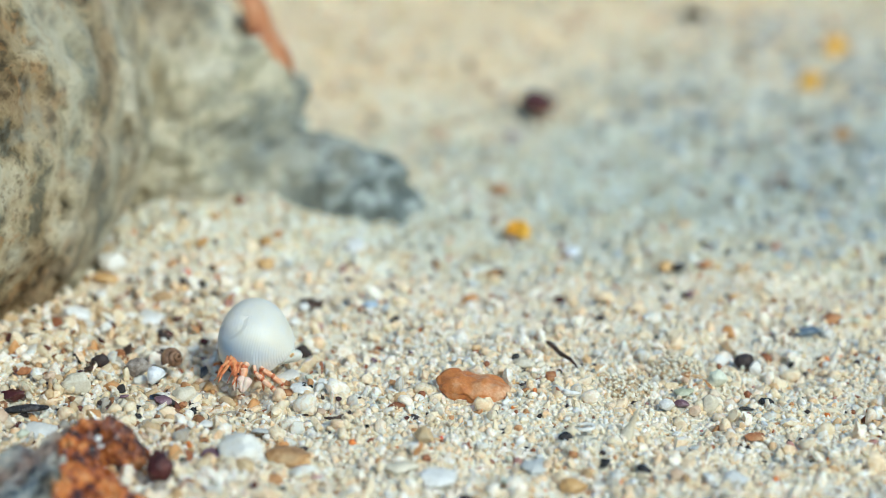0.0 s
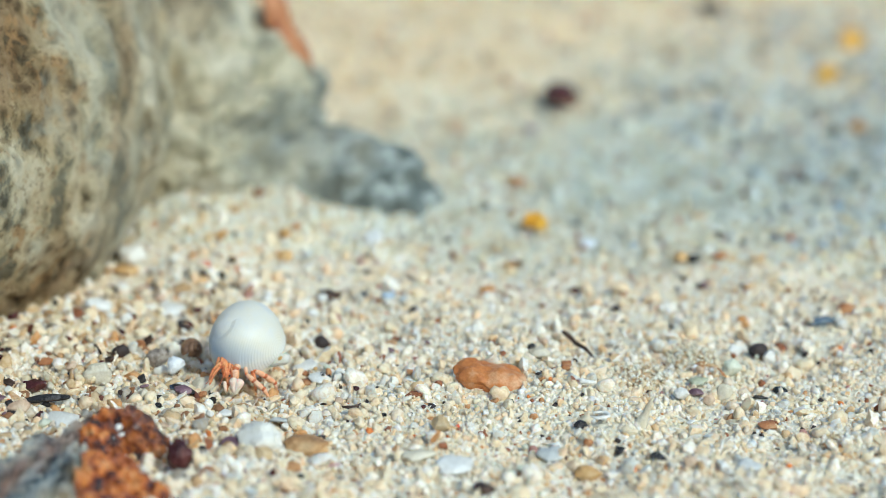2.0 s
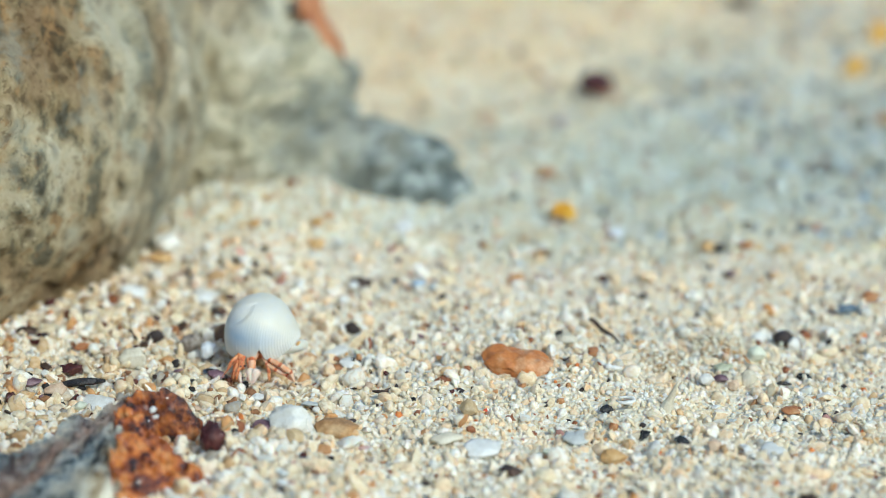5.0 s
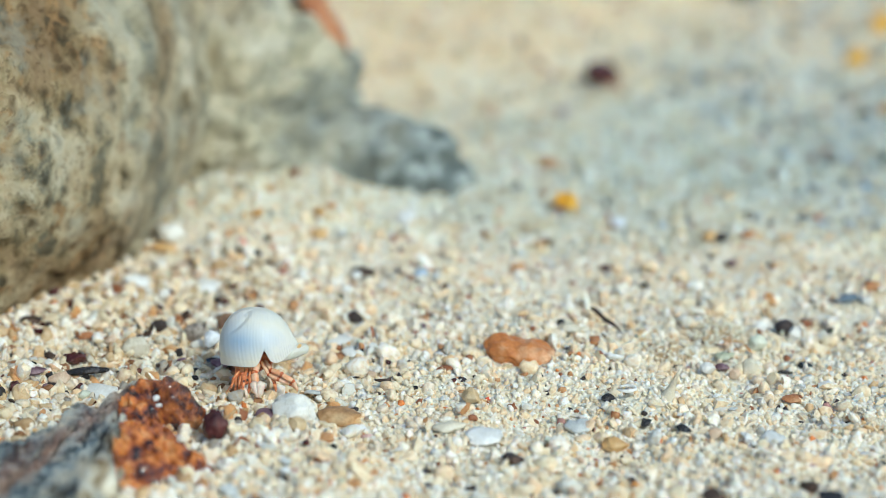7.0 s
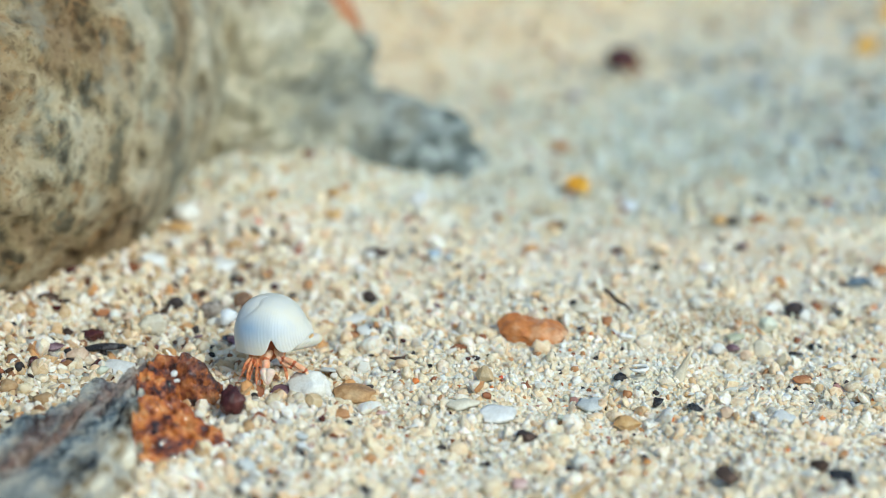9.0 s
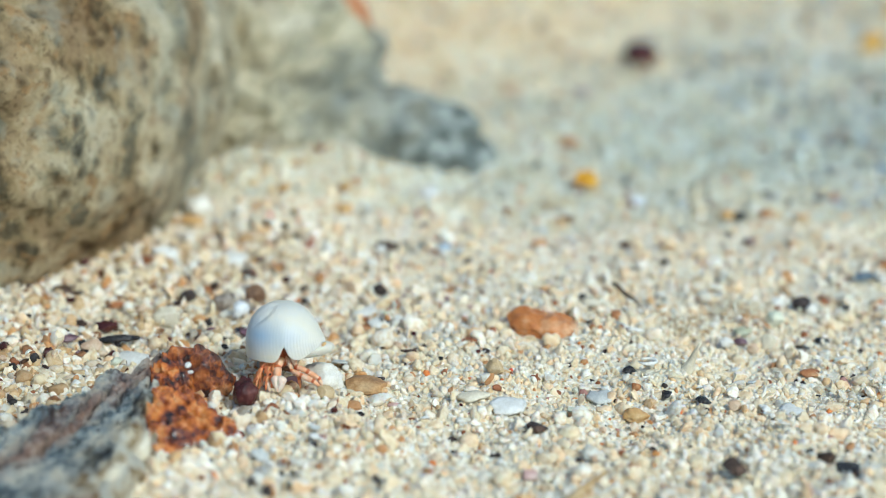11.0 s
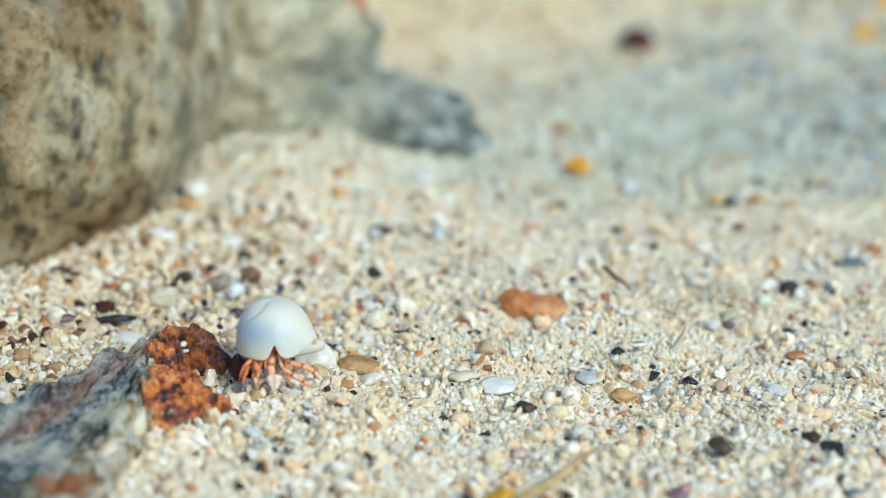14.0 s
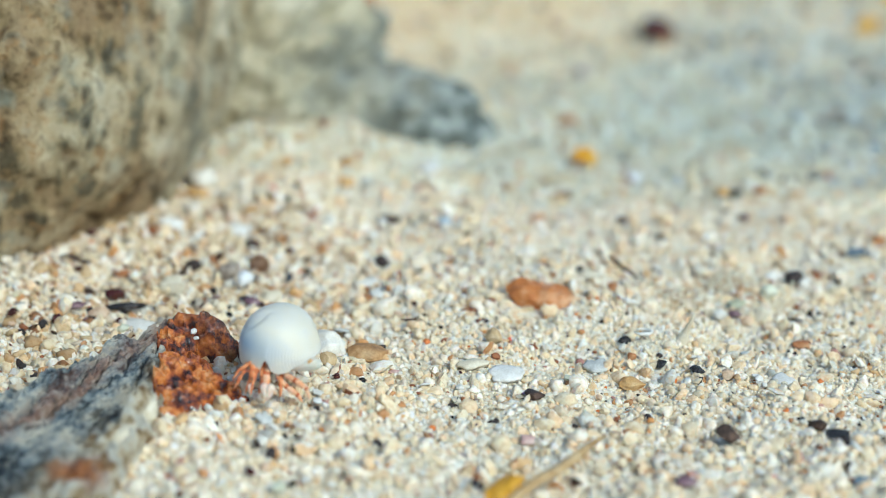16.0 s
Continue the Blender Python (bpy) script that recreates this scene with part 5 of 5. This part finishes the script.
def strew_bits():
    """Many more small chips and pebbles, coarser than the sand about them."""
    rng = random.Random(11)
    kinds = [
        ("pebble", lump, CREAM, "cream coral pebble", "pebble", 44), ("pebble", lump, CREAMWHITE, "cream-white coral pebble", "pebble", 50),
        ("pebble", lump, WHITE, "white coral pebble", "pebble", 34), ("pebble", lump, TAN, "tan pebble", "pebble", 10), ("pebble", lump, PINKTAN, "pinkish tan pebble", "pebble", 18),
        ("pebble", lump, RUST, "rust-brown pebble", "pebble", 4), ("black_pebble", char, CHARCOAL, "tiny black charcoal crumb", "charcoal", 24),
        ("shell_fragment", flat, WHITE, "thin white shell chip", "shell", 34), ("shell_fragment", flat, PALEGREY, "thin pale grey shell chip", "shell", 18), ("shell_fragment", flat, PURPLE, "purple shell chip", "shell", 5),
        ("pebble", lump, AMBER, "amber pebble", "pebble", 8), ("pebble", char, DARKBROWN, "dark brown crumb of wood", "driftwood", 12),
        ("stone_crumb", char, DARKRED, "dark red-brown crumb of stone", "stone", 12), ("coral_twig", twig, CREAM, "small cream coral twig", "coral", 18), ("pebble", lump, GLASSY, "pale translucent pebble", "pebble", 14),
    ]
    near_rock = [("pebble", lump, TAN, "tan pebble", "pebble", 12), ("pebble", lump, CREAM, "cream coral pebble", "pebble", 26), ("pebble", lump, PINKTAN, "pinkish tan pebble", "pebble", 14), ("pebble", lump, CARAMEL, "caramel-brown pebble", "pebble", 3), ("stone_crumb", char, CLUMP, "rough tan crumb of caked sand", "stone", 14), ("driftwood_bit", char, DARKBROWN, "dark brown wood crumb", "driftwood", 24), ("stone_crumb", char, DARKRED, "dark maroon crumb of stone", "stone", 16), ("shell_fragment", flat, PURPLE, "purple-brown shell chip", "shell", 9), ("stone_crumb", char, RUST, "rust-brown crumb of stone", "stone", 5)]
    for k, (name, form, mat, label, category, count) in enumerate(kinds + near_rock):
        drifted = k >= len(kinds)
        w = 0.0024
        first = finish(name, form(w, w * 0.8, w * (0.12 if form is flat else 0.62), 40 + k), mat, smooth=form is not char)
        tagged(first, label + " among sand grains", category, "loose pieces on the sand")
        for i in range(count):
            x, y = 0, 0
            while True:
                if drifted:  # washed up along the boulder's side
                    x, y = rng.uniform(-0.108, -0.052), rng.uniform(-0.036, 0.044)
                    break
                y = rng.uniform(-0.098, 0.10)
                x = rng.uniform(-0.105, 0.08 + 0.2 * max(y, 0))
                dark = mat in (CHARCOAL, RUST, DARKRED, PURPLE, AMBER, DARKBROWN)
                if rng.random() < (1.0 if x < -0.01 else 0.02 if dark else 0.6) and not (x < -0.05 and y < -0.03) and not (x < -0.03 and y > 0.07):
                    break
            size = rng.uniform(0.5, 1.5 if x < -0.03 else 1.0) * (0.62 if not drifted and mat in (CHARCOAL, RUST, DARKRED, PURPLE, DARKBROWN, CARAMEL) else 0.8 if drifted else 1.0)
            z = float(ground_height(x, y)) + 0.0007 + 0.0007 * size
            m = pose(x, y, z, rng.uniform(-25, 25), rng.uniform(-25, 25), rng.uniform(0, 360))
            ob = first if i == 0 else first.copy()
            if i:
                scene.collection.objects.link(ob)
            ob.matrix_world = m @ Matrix.Diagonal((size, size * rng.uniform(0.8, 1.1), size, 1))


strew_bits()

# ---- the loose sand ----

def grain_template(detail, seed, stretch):
    """A chip of coral or shell: a ball cut by planes, so that it has edges and flat sides."""
    rng = np.random.default_rng(1000 + seed)
    bm = bmesh.new()
    bmesh.ops.create_icosphere(bm, subdivisions=detail, radius=1.0)
    d = np.array([c.co[:] for c in bm.verts])
    f = np.array([[q.index for q in face.verts] for face in bm.faces])
    bm.free()
    n = rng.normal(size=(9, 3))
    n /= np.linalg.norm(n, axis=1, keepdims=True)
    cut = rng.uniform(0.52, 1.0, 9)
    along = d @ n.T
    far = np.min(np.where(along > 0.15, cut / np.maximum(along, 0.15), 1.25), axis=1)
    return d * np.minimum(far, 1.25)[:, None] * rng.uniform(0.87, 1.11, (len(d), 1)) * np.array(stretch), f


def turns(rng, n):
    """n random rotation matrices."""
    q = rng.normal(size=(n, 4))
    q /= np.linalg.norm(q, axis=1, keepdims=True)
    w, x, y, z = q.T
    return np.stack([1 - 2 * (y * y + z * z), 2 * (x * y - z * w), 2 * (x * z + y * w), 2 * (x * y + z * w), 1 - 2 * (x * x + z * z), 2 * (y * z - x * w), 2 * (x * z - y * w), 2 * (y * z + x * w), 1 - 2 * (x * x + y * y)], -1).reshape(-1, 3, 3)


def build_grains(name, y0, y1, step, detail, seed, median, spread, drift, label, material=GRAINS, side=1.0, beyond=-1.0):
    """One stretch of loose sand grains, strewn over the ground."""
    rng = np.random.default_rng(seed)
    ys = np.arange(y0, y1, step)
    spots = []
    for y in ys:
        x = np.arange(-0.112 - 0.03 * max(y, 0), 0.082 + 0.20 * (y + 0.11), step)
        spots.append(np.stack([x + rng.uniform(-0.6, 0.6, len(x)) * step, y + rng.uniform(-0.6, 0.6, len(x)) * step], -1))
    spots = np.concatenate(spots)
    if drift:  # coarser drifts on the boulder's side, thinner and patchy elsewhere
        patch = np.sin(spots[:, 0] * 210 + 0.5) * np.sin(spots[:, 1] * 170) * 0.25
        keep = 0.46 + patch + 0.62 * np.clip((-0.005 - spots[:, 0]) / 0.05, 0, 1)
        keep *= np.clip((0.066 - spots[:, 1]) / 0.03, 0.12, 1)
        spots = spots[rng.random(len(spots)) < keep]
    free = spots[:, 0] + 0.012 * np.sin(spots[:, 1] * 60) + rng.normal(0, 0.008, len(spots)) < side
    free &= spots[:, 0] + 0.02 * np.sin(spots[:, 1] * 40) + rng.normal(0, 0.016, len(spots)) > beyond
    for x, y, r in TAKEN:
        free &= (spots[:, 0] - x) ** 2 + (spots[:, 1] - y) ** 2 > (0.85 * r) ** 2
    spots = spots[free]
    shapes = [grain_template(detail, seed * 20 + k, s) for k, s in enumerate([(1, 1, 1), (1.2, 0.9, 0.75), (1.3, 0.85, 0.8), (1.1, 1.0, 0.55), (1.0, 0.85, 0.85), (1.6, 0.7, 0.65), (1.2, 1.1, 0.85), (1.3, 1.1, 0.4)])]
    kind = rng.integers(0, len(shapes), len(spots))
    verts, faces, base = [], [], 0
    for k, (v, f) in enumerate(shapes):
        at = spots[kind == k]
        n = len(at)
        size = np.clip(median * np.exp(rng.normal(0, spread, n)), 0.28e-3, 1.9e-3)
        placed = np.einsum("nij,vj->nvi", turns(rng, n), v) * size[:, None, None]
        z = ground_height(at[:, 0], at[:, 1]) + size * rng.uniform(-0.35, 0.55 if not drift else 0.95, n)
        placed += np.c_[at, z][:, None]
        verts.append(placed.reshape(-1, 3))
        faces.append((f[None] + (base + len(v) * np.arange(n))[:, None, None]).reshape(-1, 3))
        base += n * len(v)
    me = bpy.data.meshes.new(name)
    me.from_pydata(np.concatenate(verts).tolist(), [], np.concatenate(faces).tolist())
    me.materials.append(material)
    me.shade_smooth()
    if drift:
        me.set_sharp_from_angle(angle=radians(48))
    return tagged(new(name, me), label, "sand", kind="stuff")


build_grains("sand_grains", -0.120, -0.072, 1.25e-3, 1, 1, 0.66e-3, 0.40, 0.0, "loose cream and white coral sand grains")
build_grains("sand_grains", -0.072, 0.010, 0.88e-3, 2, 2, 0.49e-3, 0.34, 0.0, "fine cream coral sand between coarser grains")
build_grains("sand_grains", 0.010, 0.060, 0.88e-3, 1, 6, 0.49e-3, 0.34, 0.0, "fine cream coral sand between coarser grains")
build_grains("beach_grit", -0.060, 0.042, 2.0e-3, 2, 7, 0.84e-3, 0.42, 0.0, "tan, brown and dark grit washed up along the boulder", BROWN_GRAINS, -0.050)
build_grains("sand_grains", -0.092, 0.072, 1.95e-3, 2, 5, 0.92e-3, 0.34, 1.0, "coarse cream, white and tan coral sand grains")
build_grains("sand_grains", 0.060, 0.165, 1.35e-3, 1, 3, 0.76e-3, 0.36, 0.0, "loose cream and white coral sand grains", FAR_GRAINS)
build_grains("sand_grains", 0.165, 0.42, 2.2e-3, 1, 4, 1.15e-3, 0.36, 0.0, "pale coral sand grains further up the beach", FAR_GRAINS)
# real bluish specks, strewn thicker so their grey stands in for shade
build_grains("shell_grit", 0.075, 0.32, 3.3e-3, 1, 8, 1.3e-3, 0.36, 0.0, "blue-grey shell grit among the sand, thickened as painted shade", GREY_GRAINS, 1.0, 0.062)

def build_clump(x, y, radii, seed):
    """A low crust of caked sand: small grains packed over a rounded core."""
    rng = np.random.default_rng(seed)
    d = rng.normal(size=(420, 3))
    d[:, 2] = np.abs(d[:, 2])
    d /= np.linalg.norm(d, axis=1, keepdims=True)
    spots = d * np.array(radii) * rng.uniform(0.82, 1.06, (len(d), 1))
    shapes = [grain_template(1, 900 + k, (1.1, 0.9, 0.8)) for k in range(4)]
    core = rough_ball((radii[0] * 0.88, radii[1] * 0.88, radii[2] * 0.82), 4, 0.2, 1.2, seed)
    verts, faces = [np.array([v.co[:] for v in core.verts])], [np.array([[q.index for q in f.verts] for f in core.faces])]
    core.free()
    base = len(verts[0])
    for k, (v, f) in enumerate(shapes):
        at = spots[k::4]
        size = 0.00042 * np.exp(rng.normal(0, 0.3, len(at)))
        verts.append((np.einsum("nij,vj->nvi", turns(rng, len(at)), v) * size[:, None, None] + at[:, None]).reshape(-1, 3))
        faces.append((f[None] + (base + len(v) * np.arange(len(at)))[:, None, None]).reshape(-1, 3))
        base += len(at) * len(v)
    me = bpy.data.meshes.new("sand_clump")
    me.from_pydata(np.concatenate(verts).tolist(), [], np.concatenate(faces).tolist())
    me.materials.append(CAKED)
    me.shade_smooth()
    ob = new("sand_clump", me)
    ob.location = (x, y, float(ground_height(x, y)) + 0.0002)
    return tagged(ob, "tan clump of caked sand grains", "sand clump")


build_clump(0.0419, 0.0094, (0.0056, 0.0044, 0.0030), 30)
build_clump(0.0300, 0.0010, (0.0070, 0.0052, 0.0022), 31)

# ---- what moves ----

CRAB_PATH = [
    (0, -42.1, 0.9, 8),
    (0.5, -44.0, -0.7, 9),
    (1, -46.3, -1.0, 7),
    (1.5, -46.9, -2.7, 6),
    (2, -47.4, -3.6, 7),
    (2.5, -49.6, -4.2, 8),
    (3, -49.6, -4.1, 8),
    (3.5, -49.4, -4.4, 8),
    (4, -50.1, -5.7, 7),
    (6.5, -49.8, -17.0, -6),
    (7, -49.8, -23.6, -6),
    (7.5, -48.8, -25.4, -5),
    (8, -49.2, -28.8, -5),
    (8.5, -49.2, -31.0, -5),
    (9, -49.3, -31.5, -6),
    (11.5, -48.5, -39.8, -4),
    (12, -48.3, -40.0, -4),
    (12.5, -48.1, -42.5, -5),
    (13, -48.2, -43.2, -6),
    (13.5, -47.7, -47.6, -5),
    (14, -48.0, -49.9, -3),
    (14.5, -48.2, -53.5, 0),
    (15, -48.1, -56.4, 1),
    (15.5, -47.9, -58.0, 3),
    (16, -48.2, -60.2, 6),
]
FAR_PATH = [
    (0, 19.8, 189.8),
    (0.5, 19.5, 190.5),
    (1, 20.7, 189.6),
    (1.5, 21.1, 190.3),
    (2, 21.6, 191.2),
    (2.5, 21.7, 191.4),
    (3, 22.0, 192.6),
    (3.5, 22.2, 193.0),
    (4, 23.4, 194.0),
    (6.5, 23.4, 196.3),
    (7, 24.1, 196.0),
    (7.5, 25.6, 196.7),
    (8, 25.8, 196.6),
    (8.5, 26.0, 197.0),
    (9, 27.1, 196.7),
    (11.5, 30.4, 199.7),
    (12, 30.5, 200.7),
    (12.5, 30.5, 201.0),
    (13, 31.2, 202.8),
    (13.5, 31.1, 203.6),
    (14, 31.6, 203.6),
    (14.5, 32.7, 202.8),
    (15, 33.6, 204.3),
    (15.5, 33.8, 205.0),
    (16, 35.6, 204.7),
]


# seconds; how far the shell leans forward, rolls and is turned on the crab, in degrees; how far it sits down, in millimetres
SHELL_TURNS = [
    (0, 25, -9, -3, 0.8), (1, 26, -9, -6, 0.8), (2, 27, -9, -13, 0.9), (2.5, 23, -9, -12, 0.8), (3, 19, -9, -12, 0.7), (3.5, 20, -8, -10, 0.7), (4, 22, -7, -8, 0.6), (5.2, 8, -2, 2, 0.2),
    (6.5, -8, 3, 11, 0), (7.5, -6, 2, 8, 0), (8.5, -4, 0, 1, 0), (9.2, -5, 0, 2, 0), (11.5, -5, 0, 2, 0), (13, -5, 0, 2, 0), (14, -3, 0, 0, 0), (15, 3, -1, -4, 0), (15.5, 6, -3, -9, 0.2), (16, 10, -6, -16, 0.3),
]


def swing(limb, root, rows, k, reach, scale=1.0):
    """A limb steps about its root while its crab walks."""
    keys = []
    for i in range(33):
        t = i * 0.5
        a = reach * math.sin(2 * math.pi * (t / 1.9 + k * 0.37)) + 0.4 * reach * math.sin(2 * math.pi * (t / 3.1 + k * 0.21))
        b = 0.5 * reach * math.sin(2 * math.pi * (t / 1.9 + k * 0.37 + 0.25))
        keys.append((t, pose(*root, a * 0.7, b, a)))
    walk(limb, keys)


def motions():
    middle = 0.0110  # the shell tilts about its own middle
    rows = [(t, pose(x * 0.001, y * 0.001, float(ground_height(x * 0.001, y * 0.001)) + 0.0013 + middle, 0, r + 4, 3 * math.sin(t * 1.1)) @ pose(0, 0, -middle)) for t, x, y, r in CRAB_PATH]
    walk(CRAB, rows)
    walk(CRAB_SHELL, [(t, pose(0, 0, middle - sink * 0.001, lean, roll, turn) @ pose(0, 0, 0.0058 - middle)) for t, lean, roll, turn, sink in SHELL_TURNS])
    walk(FAR_CRAB, [(t, pose(x * 0.001, y * 0.001, float(ground_height(x * 0.001, y * 0.001)), 0, 0, 40)) for t, x, y in FAR_PATH])
    for k, (limb, root) in enumerate(CRAB_LIMBS):
        swing(limb, root, rows, k, 9 if limb.name.startswith("walking") else 5)
    for k, (limb, root) in enumerate(FAR_LIMBS):
        swing(limb, root, rows, k, 9)
    stand, fallen = pose(-0.0548, -0.0500, 0.0040, -8, 6, 15), pose(-0.0552, -0.0462, 0.0032, -62, 10, 28)
    walk(DARK_PEBBLE, [(0, stand), (11.9, stand), (12.15, pose(-0.0550, -0.0486, 0.0038, -30, 8, 20)), (12.5, fallen), (16, fallen)])


motions()
